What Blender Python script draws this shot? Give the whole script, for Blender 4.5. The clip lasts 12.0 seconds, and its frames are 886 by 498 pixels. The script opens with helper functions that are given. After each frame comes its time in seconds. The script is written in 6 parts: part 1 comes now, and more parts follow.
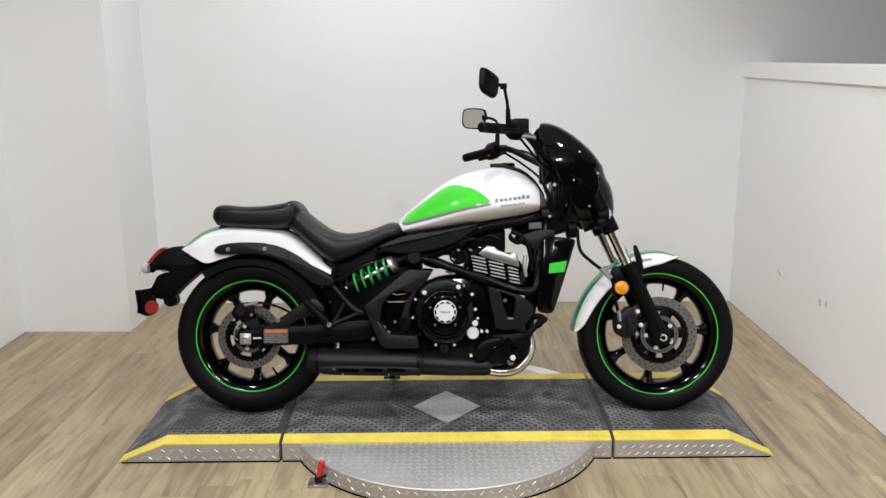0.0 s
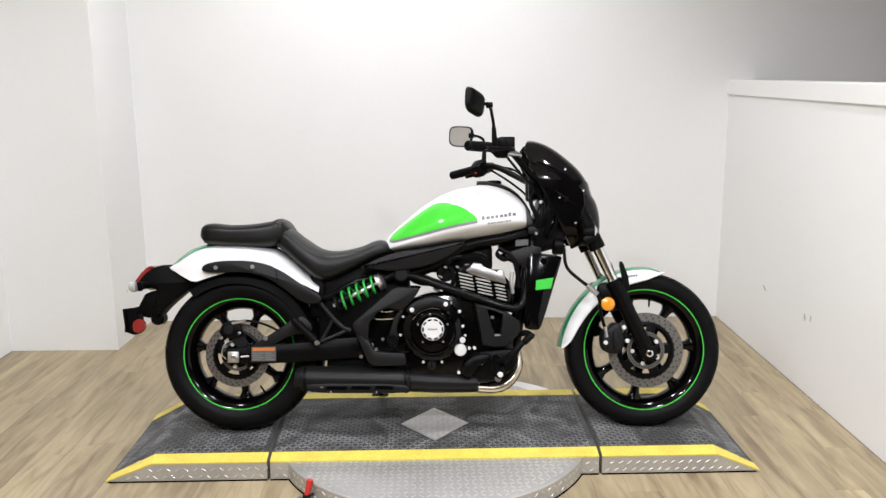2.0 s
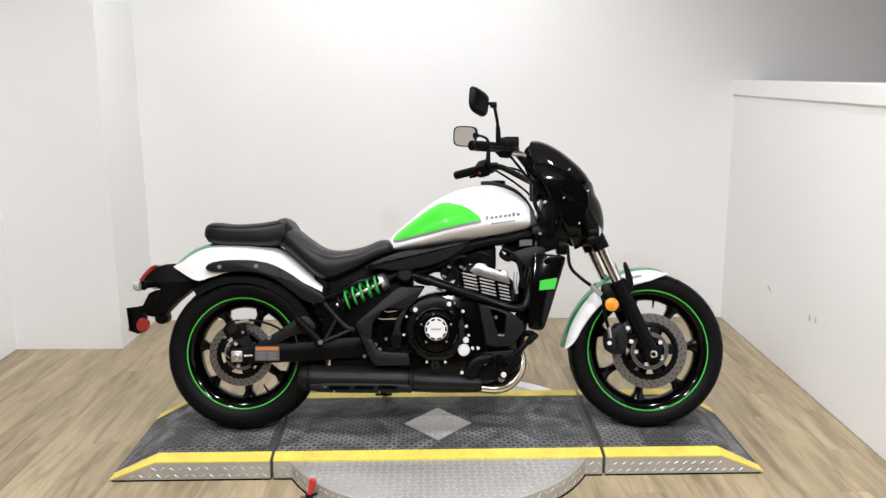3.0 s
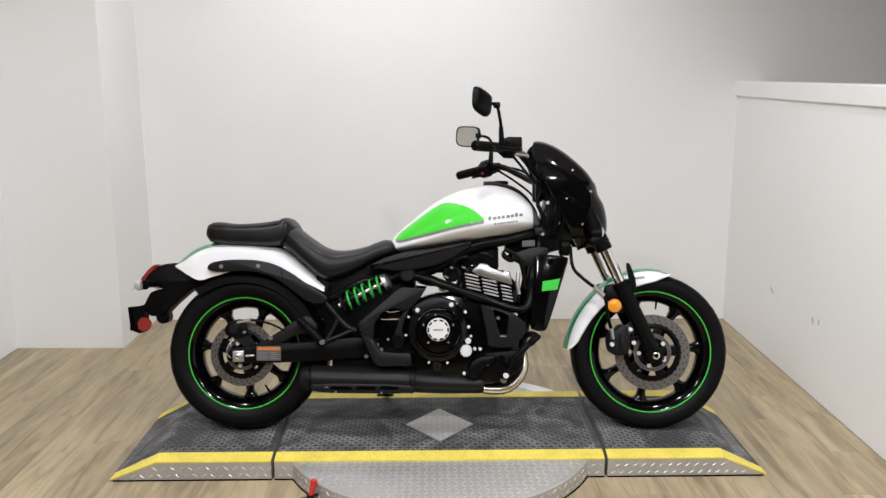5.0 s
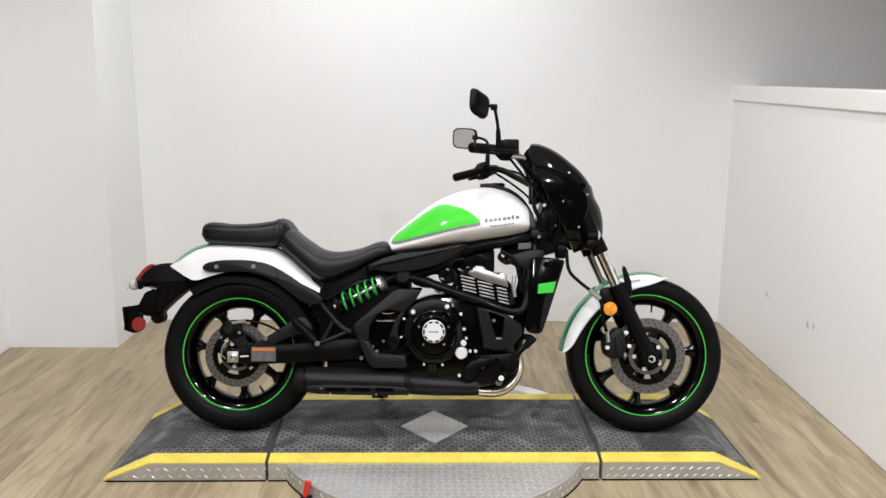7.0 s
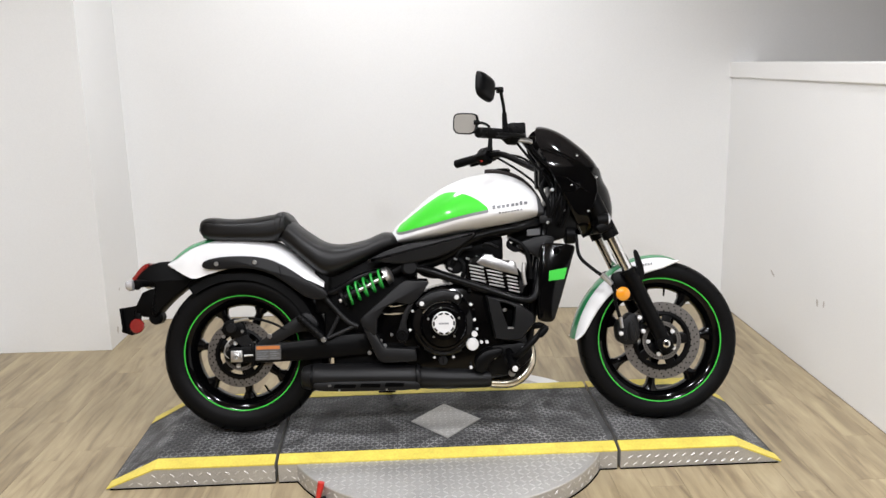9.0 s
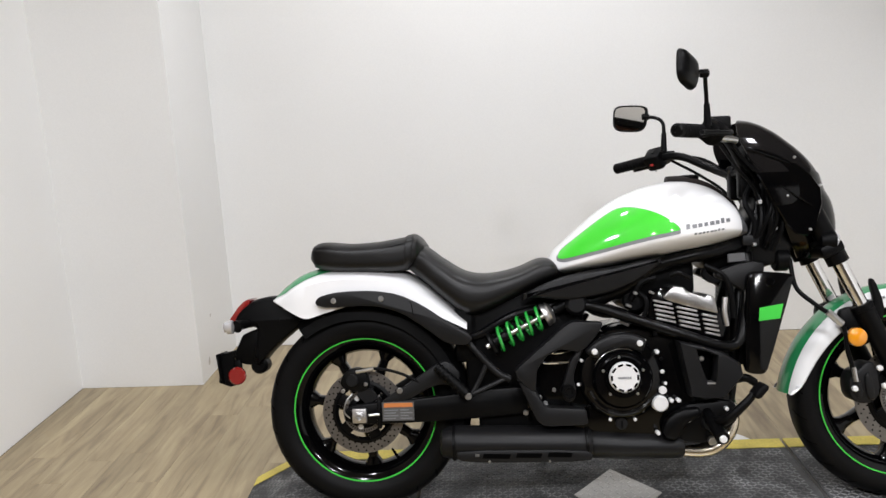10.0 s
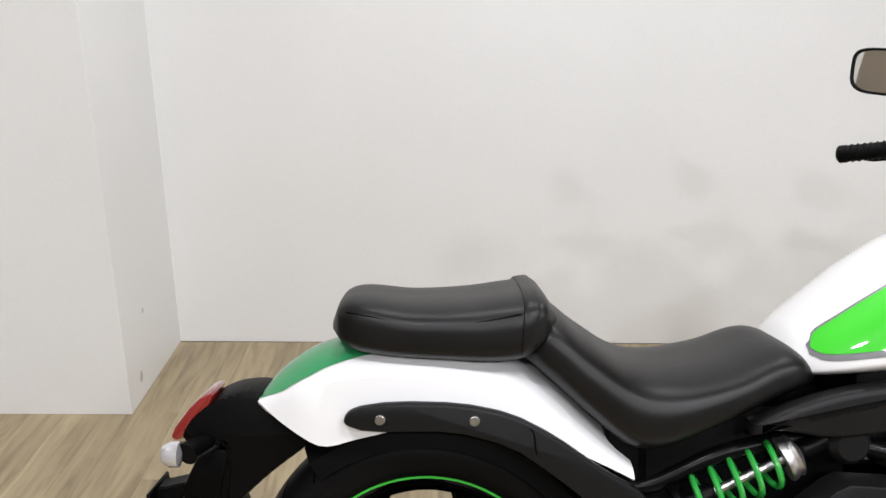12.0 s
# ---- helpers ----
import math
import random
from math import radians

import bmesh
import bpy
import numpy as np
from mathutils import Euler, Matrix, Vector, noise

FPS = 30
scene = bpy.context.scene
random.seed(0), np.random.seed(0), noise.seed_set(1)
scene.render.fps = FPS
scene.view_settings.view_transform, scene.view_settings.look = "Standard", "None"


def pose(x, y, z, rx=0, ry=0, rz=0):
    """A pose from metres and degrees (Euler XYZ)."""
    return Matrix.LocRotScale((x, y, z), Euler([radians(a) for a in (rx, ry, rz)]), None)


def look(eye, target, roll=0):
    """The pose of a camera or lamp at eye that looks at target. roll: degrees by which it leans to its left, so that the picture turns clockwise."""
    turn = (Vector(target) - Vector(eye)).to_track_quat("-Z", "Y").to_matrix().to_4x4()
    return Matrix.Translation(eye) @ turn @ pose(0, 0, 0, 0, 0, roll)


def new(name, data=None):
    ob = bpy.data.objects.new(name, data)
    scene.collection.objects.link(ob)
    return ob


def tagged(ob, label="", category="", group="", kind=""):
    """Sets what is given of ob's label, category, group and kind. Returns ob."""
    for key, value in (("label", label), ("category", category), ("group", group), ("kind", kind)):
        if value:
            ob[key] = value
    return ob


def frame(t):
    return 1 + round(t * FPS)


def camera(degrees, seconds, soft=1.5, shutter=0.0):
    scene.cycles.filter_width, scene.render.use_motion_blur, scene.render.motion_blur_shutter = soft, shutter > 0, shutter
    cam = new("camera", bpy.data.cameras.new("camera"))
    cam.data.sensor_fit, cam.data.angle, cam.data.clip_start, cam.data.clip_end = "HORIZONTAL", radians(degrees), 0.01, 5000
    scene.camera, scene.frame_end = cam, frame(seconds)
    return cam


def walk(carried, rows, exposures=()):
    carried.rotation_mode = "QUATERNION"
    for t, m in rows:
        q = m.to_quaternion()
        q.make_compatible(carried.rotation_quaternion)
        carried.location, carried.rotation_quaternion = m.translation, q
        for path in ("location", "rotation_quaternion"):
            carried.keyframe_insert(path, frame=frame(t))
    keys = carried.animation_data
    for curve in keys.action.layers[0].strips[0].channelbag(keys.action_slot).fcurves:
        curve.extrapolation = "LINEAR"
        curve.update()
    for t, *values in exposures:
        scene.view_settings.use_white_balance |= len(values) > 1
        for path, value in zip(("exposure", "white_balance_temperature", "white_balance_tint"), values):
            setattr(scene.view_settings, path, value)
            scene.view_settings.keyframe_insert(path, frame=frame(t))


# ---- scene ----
cam = camera(55.8, 12.0)
PATH = [
    (0, (0.29, 0.225, 1.436), (0.282, 2.174, 0.988), -0.3),
    (0.5, (0.295, 0.223, 1.433), (0.279, 2.173, 0.986), -0.1),
    (1, (0.29, 0.222, 1.438), (0.293, 2.174, 1.003), 0.0),
    (1.5, (0.3, 0.215, 1.446), (0.314, 2.17, 1.023), -0.3),
    (2, (0.299, 0.21, 1.448), (0.316, 2.167, 1.035), -0.4),
    (2.5, (0.304, 0.21, 1.448), (0.318, 2.166, 1.032), -0.1),
    (3, (0.304, 0.213, 1.447), (0.309, 2.17, 1.034), -0.3),
    (5, (0.298, 0.222, 1.445), (0.301, 2.179, 1.033), -0.1),
    (5.5, (0.298, 0.227, 1.444), (0.318, 2.185, 1.037), 0.0),
    (6, (0.302, 0.232, 1.445), (0.295, 2.185, 1.013), 0.3),
    (6.5, (0.298, 0.228, 1.447), (0.302, 2.184, 1.031), 0.5),
    (7, (0.294, 0.227, 1.446), (0.309, 2.185, 1.037), 0.4),
    (8.8, (0.261, 0.284, 1.448), (0.271, 2.239, 1.026), -1.4),
    (9, (0.206, 0.317, 1.432), (0.262, 2.268, 0.995), -1.2),
    (9.2, (0.193, 0.398, 1.421), (0.198, 2.338, 0.934), -2.4),
    (9.3, (0.152, 0.451, 1.404), (0.185, 2.397, 0.944), -2.2),
    (9.5, (0.126, 0.589, 1.412), (0.062, 2.539, 0.97), -0.6),
    (9.6, (0.106, 0.670, 1.412), (-0.018, 2.618, 0.979), -1.3),
    (9.8, (0.036, 0.807, 1.43), (-0.159, 2.746, 0.98), -1.6),
    (9.9, (-0.003, 0.895, 1.43), (-0.197, 2.832, 0.975), -2.8),
    (10, (-0.063, 0.967, 1.402), (-0.181, 2.914, 0.961), -2.9),
    (10.2, (-0.129, 1.114, 1.4), (-0.244, 3.047, 0.898), -4.8),
    (10.3, (-0.166, 1.190, 1.409), (-0.280, 3.127, 0.924), -4.4),
    (10.5, (-0.235, 1.335, 1.403), (-0.299, 3.259, 0.861), -3.0),
    (10.6, (-0.238, 1.416, 1.390), (-0.309, 3.343, 0.861), -2.5),
    (10.8, (-0.259, 1.556, 1.392), (-0.353, 3.5, 0.934), -1.6),
    (11, (-0.299, 1.683, 1.422), (-0.383, 3.623, 0.943), -0.4),
    (11.2, (-0.33, 1.816, 1.412), (-0.396, 3.745, 0.887), -0.3),
    (11.3, (-0.362, 1.876, 1.410), (-0.375, 3.796, 0.854), -0.4),
    (11.5, (-0.394, 2.014, 1.392), (-0.396, 3.94, 0.853), 0.3),
    (11.7, (-0.42, 2.116, 1.395), (-0.416, 4.033, 0.825), -0.1),
    (12, (-0.443, 2.197, 1.395), (-0.433, 4.079, 0.719), 0.4),
]
EXPOSURES = [(0, -0.38), (0.5, -0.33), (1, -0.2), (1.5, -0.13), (2, -0.08), (3.2, -0.08), (4.8, -0.28), (5.5, -0.38), (6, -0.36), (6.5, -0.28), (7.2, -0.2), (8.8, -0.13), (9.5, -0.18), (10, -0.26), (10.5, -0.28), (11, -0.23), (12, -0.2)]
walk(cam, [(t, look(eye, target, roll)) for t, eye, target, roll in PATH], EXPOSURES)

# ---- light ----
world = bpy.data.worlds.new("world")
scene.world = world
world.use_nodes = True
world.node_tree.nodes["Background"].inputs[0].default_value = (0.9, 0.95, 1.0, 1)
world.node_tree.nodes["Background"].inputs[1].default_value = 0.05

CEIL = 2.75
LAMPS = [(-0.45, 4.2, 15), (0.6, 4.2, 15), (-1.1, 2.4, 30), (0.3, 2.2, 30), (1.5, 2.4, 30), (-0.9, 0.5, 55), (0.3, 0.3, 55), (1.5, 0.5, 55)]
for lx, ly, watts in LAMPS:
    ld = bpy.data.lights.new("downlight_lamp", "AREA")
    ld.shape, ld.size, ld.energy, ld.color = "DISK", 0.16, watts, (0.94, 0.95, 1.0)
    lo = new("downlight_lamp", ld)
    lo.matrix_world = pose(lx, ly, CEIL - 0.03)


# ---- materials ----
def material(name, color, rough=0.5, metal=0.0, vary=0.06, scale=6.0, fine=90.0, bump=0.05, coat=0.0, rnd=0.0, dist=0.002, stretch=(1, 1, 1), spec=0.5):
    m = bpy.data.materials.new(name)
    m.use_nodes = True
    nt = m.node_tree
    n, l = nt.nodes, nt.links
    b = n["Principled BSDF"]
    tc = n.new("ShaderNodeTexCoord")
    mp = n.new("ShaderNodeMapping")
    mp.inputs["Scale"].default_value = stretch
    l.new(tc.outputs["Object"], mp.inputs[0])
    big, small = n.new("ShaderNodeTexNoise"), n.new("ShaderNodeTexNoise")
    big.inputs["Scale"].default_value, small.inputs["Scale"].default_value = scale, fine
    big.inputs["Detail"].default_value, small.inputs["Detail"].default_value = 5, 4
    l.new(mp.outputs[0], big.inputs["Vector"]), l.new(mp.outputs[0], small.inputs["Vector"])
    mixn = n.new("ShaderNodeMath")
    mixn.operation = "ADD"
    l.new(big.outputs[0], mixn.inputs[0]), l.new(small.outputs[0], mixn.inputs[1])
    rng = n.new("ShaderNodeMapRange")
    rng.inputs[1].default_value, rng.inputs[2].default_value = 0.6, 1.4
    rng.inputs[3].default_value, rng.inputs[4].default_value = 1 - vary, 1 + vary
    l.new(mixn.outputs[0], rng.inputs[0])
    hsv = n.new("ShaderNodeHueSaturation")
    hsv.inputs["Color"].default_value = (*color, 1)
    l.new(rng.outputs[0], hsv.inputs["Value"])
    if rnd:
        oi = n.new("ShaderNodeObjectInfo")
        r2 = n.new("ShaderNodeMapRange")
        r2.inputs[3].default_value, r2.inputs[4].default_value = 1 - rnd, 1 + rnd
        l.new(oi.outputs["Random"], r2.inputs[0])
        mul = n.new("ShaderNodeMath")
        mul.operation = "MULTIPLY"
        l.new(rng.outputs[0], mul.inputs[0]), l.new(r2.outputs[0], mul.inputs[1])
        l.new(mul.outputs[0], hsv.inputs["Value"])
    l.new(hsv.outputs[0], b.inputs["Base Color"])
    b.inputs["Metallic"].default_value = metal
    b.inputs["Specular IOR Level"].default_value = spec
    rr = n.new("ShaderNodeMapRange")
    rr.inputs[3].default_value, rr.inputs[4].default_value = max(0.02, rough * 0.85), min(1, rough * 1.15)
    l.new(big.outputs[0], rr.inputs[0]), l.new(rr.outputs[0], b.inputs["Roughness"])
    if bump:
        bp = n.new("ShaderNodeBump")
        bp.inputs["Strength"].default_value, bp.inputs["Distance"].default_value = bump, dist
        l.new(small.outputs[0], bp.inputs["Height"]), l.new(bp.outputs[0], b.inputs["Normal"])
    if coat:
        b.inputs["Coat Weight"].default_value, b.inputs["Coat Roughness"].default_value = coat, 0.03
    return m


def wood_material(name):
    """Pale oak planks: grain along y, a shade of its own for each plank."""
    m = bpy.data.materials.new(name)
    m.use_nodes = True
    n, l = m.node_tree.nodes, m.node_tree.links
    b = n["Principled BSDF"]
    tc, oi = n.new("ShaderNodeTexCoord"), n.new("ShaderNodeObjectInfo")
    geo = n.new("ShaderNodeNewGeometry")
    off = n.new("ShaderNodeVectorMath")
    off.operation = "MULTIPLY_ADD"
    comb = n.new("ShaderNodeCombineXYZ")
    rsum = n.new("ShaderNodeMath")
    l.new(oi.outputs["Random"], rsum.inputs[0]), l.new(geo.outputs["Random Per Island"], rsum.inputs[1])
    for k in range(3):
        l.new(rsum.outputs[0], comb.inputs[k])
    off.inputs[1].default_value = (37, 23, 11)
    l.new(comb.outputs[0], off.inputs[0]), l.new(tc.outputs["Object"], off.inputs[2])
    mp = n.new("ShaderNodeMapping")
    mp.inputs["Scale"].default_value = (1, 0.11, 1)
    l.new(off.outputs[0], mp.inputs[0])
    big, fine, broad = (n.new("ShaderNodeTexNoise") for _ in range(3))
    big.inputs["Scale"].default_value, big.inputs["Detail"].default_value, big.inputs["Distortion"].default_value = 26, 4, 0.9
    fine.inputs["Scale"].default_value, fine.inputs["Detail"].default_value = 170, 3
    broad.inputs["Scale"].default_value, broad.inputs["Detail"].default_value = 9, 2
    for tex in (big, fine, broad):
        l.new(mp.outputs[0], tex.inputs["Vector"])
    both = n.new("ShaderNodeMix")
    both.inputs["Factor"].default_value = 0.38
    l.new(big.outputs[0], both.inputs[2]), l.new(broad.outputs[0], both.inputs[3])
    ramp = n.new("ShaderNodeValToRGB")
    e = ramp.color_ramp.elements
    e[0].position, e[0].color = 0.32, (0.172, 0.128, 0.075, 1)
    e[1].position, e[1].color = 0.66, (0.415, 0.340, 0.208, 1)
    mid = e.new(0.5)
    mid.color = (0.325, 0.258, 0.156, 1)
    l.new(both.outputs[0], ramp.inputs[0])
    hsv = n.new("ShaderNodeHueSaturation")
    r2 = n.new("ShaderNodeMapRange")
    fr = n.new("ShaderNodeMath")
    fr.operation = "FRACT"
    l.new(rsum.outputs[0], fr.inputs[0]), l.new(fr.outputs[0], r2.inputs[0])
    r2.inputs[3].default_value, r2.inputs[4].default_value = 0.90, 1.08
    fadd = n.new("ShaderNodeMapRange")
    fadd.inputs[3].default_value, fadd.inputs[4].default_value = 0.88, 1.1
    l.new(fine.outputs[0], fadd.inputs[0])
    mul = n.new("ShaderNodeMath")
    mul.operation = "MULTIPLY"
    l.new(r2.outputs[0], mul.inputs[0]), l.new(fadd.outputs[0], mul.inputs[1])
    l.new(mul.outputs[0], hsv.inputs["Value"]), l.new(ramp.outputs[0], hsv.inputs["Color"])
    l.new(hsv.outputs[0], b.inputs["Base Color"])
    rr = n.new("ShaderNodeMapRange")
    rr.inputs[3].default_value, rr.inputs[4].default_value = 0.34, 0.5
    l.new(big.outputs[0], rr.inputs[0]), l.new(rr.outputs[0], b.inputs["Roughness"])
    bp = n.new("ShaderNodeBump")
    bp.inputs["Strength"].default_value, bp.inputs["Distance"].default_value = 0.15, 0.001
    l.new(fine.outputs[0], bp.inputs["Height"]), l.new(bp.outputs[0], b.inputs["Normal"])
    return m


def mat_rubber(name, base, worn, low, high):
    """Dark anti-slip matting, greyed by use in patches."""
    m = material(name, base, 0.6, 0, 0.35, 5, 60, 0.3)
    n, l = m.node_tree.nodes, m.node_tree.links
    b = n["Principled BSDF"]
    tc = n.new("ShaderNodeTexCoord")
    # grey scuffs worn onto the studs' tops
    sc = n.new("ShaderNodeTexNoise")
    sc.inputs["Scale"].default_value, sc.inputs["Detail"].default_value, sc.inputs["Distortion"].default_value = 5, 9, 1.8
    l.new(tc.outputs["Object"], sc.inputs["Vector"])
    rg = n.new("ShaderNodeMapRange")
    rg.inputs[1].default_value, rg.inputs[2].default_value, rg.inputs[3].default_value, rg.inputs[4].default_value = 0.40, 0.70, low, high
    l.new(sc.outputs[0], rg.inputs[0])
    mix = n.new("ShaderNodeMix")
    mix.data_type = "RGBA"
    old = b.inputs["Base Color"].links[0].from_socket
    l.new(rg.outputs[0], mix.inputs["Factor"]), l.new(old, mix.inputs["A"])
    mix.inputs["B"].default_value = worn
    l.new(mix.outputs["Result"], b.inputs["Base Color"])
    return m


M = {
    "wall": material("wall_paint", (0.80, 0.80, 0.79), 0.5, 0, 0.03, 1.6, 160, 0.12, dist=0.001),
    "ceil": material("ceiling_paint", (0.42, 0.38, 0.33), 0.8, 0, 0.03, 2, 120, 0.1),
    "tan": material("dark_room_tan", (0.23, 0.195, 0.15), 0.7, 0, 0.08, 1.5, 120, 0.1),
    "picture": material("dark_print", (0.035, 0.018, 0.012), 0.15, 0, 0.6, 2.5, 12, 0.0, coat=0.5),
    "ledge": material("ledge_paint", (0.80, 0.795, 0.78), 0.4, 0, 0.03, 3, 120, 0.05),
    "scuff": material("scuffed_paint", (0.50, 0.47, 0.44), 0.7, 0, 0.2, 30, 200, 0.1),
    "wood": wood_material("oak_plank"),
    "joint": material("plank_joint", (0.20, 0.16, 0.11), 0.8),
    "mat": mat_rubber("rubber_mat", (0.024, 0.024, 0.024), (0.090, 0.090, 0.092, 1), 0.03, 0.75),
    "stud": mat_rubber("mat_studs", (0.060, 0.060, 0.060), (0.30, 0.30, 0.30, 1), 0.06, 0.85),
    "tape": material("yellow_tape", (0.70, 0.57, 0.10), 0.5, 0, 0.20, 14, 130, 0.15),
    # same metal as the plate, coloured lighter to bring out the bars' highlights
    "platebar": material("tread_plate_bars", (0.66, 0.65, 0.63), 0.36, 0.7, 0.08, 9, 140, 0.03),
    "plate": material("tread_plate", (0.50, 0.49, 0.47), 0.46, 0.6, 0.16, 7, 140, 0.06),
    "dark": material("dark_steel", (0.008, 0.008, 0.008), 0.55, 0.4, spec=0.3),
    "tyre": material("tyre_rubber", (0.0028, 0.0028, 0.0030), 0.5, 0, 0.3, 14, 140, 0.15, spec=0.10),
    "gloss": material("black_gloss_paint", (0.0012, 0.0012, 0.0014), 0.10, 0, 0.1, 8, 90, 0.0, coat=0.03, spec=0.2),
    "satin": material("black_satin_paint", (0.002, 0.002, 0.0022), 0.38, 0, 0.15, 14, 160, 0.06, spec=0.10),
    "plastic": material("black_plastic", (0.002, 0.002, 0.0022), 0.45, 0, 0.15, 12, 220, 0.1, spec=0.08),
    "greyplastic": material("charcoal_plastic", (0.007, 0.007, 0.0074), 0.42, 0, 0.15, 12, 220, 0.1, spec=0.17),
    "frame": material("frame_paint", (0.0018, 0.0018, 0.002), 0.3, 0, 0.1, 20, 120, 0.03, spec=0.14),
    "muffler": material("muffler_black", (0.005, 0.005, 0.0054), 0.42, 0.0, 0.15, 12, 160, 0.05, spec=0.2),
    "leather": material("seat_vinyl", (0.0034, 0.0032, 0.0032), 0.40, 0, 0.25, 9, 420, 0.35, dist=0.0008, spec=0.28),
    "white": material("pearl_white_paint", (0.74, 0.74, 0.745), 0.4, 0, 0.012, 4, 300, 0.0, coat=0.8, spec=0.2),
    "lime": material("lime_paint", (0.05, 0.53, 0.03), 0.4, 0, 0.03, 6, 300, 0.0, coat=0.8, spec=0.15),
    "limeline": material("lime_line", (0.045, 0.46, 0.05), 0.35, 0, 0.05, spec=0.3),
    "deepgreen": material("deep_green_paint", (0.022, 0.24, 0.085), 0.4, 0, 0.04, 6, 300, 0.0, coat=0.8, spec=0.15),
    "grey": material("grey_decal", (0.16, 0.165, 0.175), 0.35, 0, 0.05),
    "steel": material("brushed_steel", (0.55, 0.55, 0.55), 0.3, 1.0, 0.1, 30, 200, 0.04),
    "disc": material("brake_disc_steel", (0.20, 0.19, 0.182), 0.40, 1.0, 0.18, 40, 260, 0.06),
    "chrome": material("chrome", (0.75, 0.75, 0.75), 0.1, 1.0, 0.04, 20, 200, 0),
    "headcast": material("cast_head_aluminium", (0.36, 0.355, 0.35), 0.36, 1.0, 0.15, 25, 200, 0.12),
    "alu": material("cast_aluminium", (0.52, 0.51, 0.50), 0.42, 1.0, 0.12, 30, 200, 0.12),
    "spring": material("spring_green", (0.022, 0.30, 0.045), 0.22, 0, 0.05, coat=0.6, spec=0.5),
    "header": material("exhaust_steel", (0.62, 0.56, 0.46), 0.25, 1.0, 0.15, 20, 200, 0.03),
    "trimgrey": material("grey_trim_plastic", (0.085, 0.086, 0.09), 0.38, 0, 0.08, 12, 200, 0.05, spec=0.3),
    "console": material("console_plastic", (0.010, 0.0075, 0.0065), 0.6, 0, 0.1, 12, 200, 0.05, spec=0.1),
    "silver": material("silver_paint", (0.72, 0.72, 0.72), 0.35, 0.25, 0.05),
    "red": material("red_lens", (0.20, 0.009, 0.008), 0.12, 0, 0.1, 60, 200, 0.1, coat=1.0),
    "redgrip": material("red_vinyl_grip", (0.55, 0.025, 0.02), 0.4, 0, 0.1),
    "orange": material("amber_lens", (0.66, 0.25, 0.008), 0.15, 0, 0.06, 60, 200, 0.1, coat=1.0),
    "label": material("warning_label", (0.075, 0.074, 0.072), 0.4),
    "orangelabel": material("orange_label", (0.45, 0.15, 0.04), 0.45),
    "mirror": material("mirror_glass", (0.48, 0.46, 0.43), 0.02, 1.0, 0.0, bump=0),
    "mesh": material("radiator_mesh", (0.004, 0.004, 0.004), 0.5, 0.0, 0.2, 30, 300, 0.6, spec=0.2),
    # near-black for slots, grooves and drilled holes, and for the contact-shadow strips
    "joint_black": material("recess_black", (0.001, 0.001, 0.001), 0.8, spec=0.02),
    "lens": material("clear_lens", (0.6, 0.6, 0.62), 0.1, 0.5, 0.05, coat=1.0),
}


def lamp_glow():
    m = bpy.data.materials.new("lamp_glow")
    m.use_nodes = True
    b = m.node_tree.nodes["Principled BSDF"]
    b.inputs["Emission Color"].default_value, b.inputs["Emission Strength"].default_value = (1, 0.95, 0.88, 1), 12.0
    return m


M["glow"] = lamp_glow()
m = bpy.data.materials.new("smoked_screen")
m.use_nodes = True
nb = m.node_tree.nodes["Principled BSDF"]
nb.inputs["Base Color"].default_value, nb.inputs["Roughness"].default_value = (0.012, 0.011, 0.011, 1), 0.06
nb.inputs["Transmission Weight"].default_value, nb.inputs["IOR"].default_value = 0.4, 1.25
M["smoke"] = m


# ---- mesh helpers ----
def mesh_object(name, bm, mat, parent=None, label="", smooth=True, angle=40):
    me = bpy.data.meshes.new(name)
    bmesh.ops.recalc_face_normals(bm, faces=bm.faces)
    if smooth:
        for f in bm.faces:
            f.smooth = True
        for e in bm.edges:
            if len(e.link_faces) == 2 and e.calc_face_angle(0) > radians(angle):
                e.smooth = False
    bm.to_mesh(me)
    bm.free()
    me.materials.append(mat)
    ob = new(name, me)
    if parent:
        ob.parent = parent
    if label:
        ob["label"] = label
    return ob


def part(name, bm, mat, parent, label="", smooth=True, angle=40):
    return mesh_object(name, bm, mat, parent, label, smooth, angle)


def box(x0, x1, y0, y1, z0, z1, bev=0.0, seg=2, bm=None):
    own = bmesh.new()
    r = bmesh.ops.create_cube(own, size=1)
    for v in own.verts:
        v.co = Vector(((x0 + x1) / 2 + v.co.x * (x1 - x0), (y0 + y1) / 2 + v.co.y * (y1 - y0), (z0 + z1) / 2 + v.co.z * (z1 - z0)))
    if bev:
        bmesh.ops.bevel(own, geom=list(own.edges), offset=bev, segments=seg, affect="EDGES", profile=0.5)
    return join(bm, own)


def join(bm, own):
    if bm is None:
        return own
    me = bpy.data.meshes.new("tmp")
    own.to_mesh(me)
    own.free()
    bm.from_mesh(me)
    bpy.data.meshes.remove(me)
    return bm


def moved(bm, m):
    bmesh.ops.transform(bm, matrix=m, verts=bm.verts)
    return bm


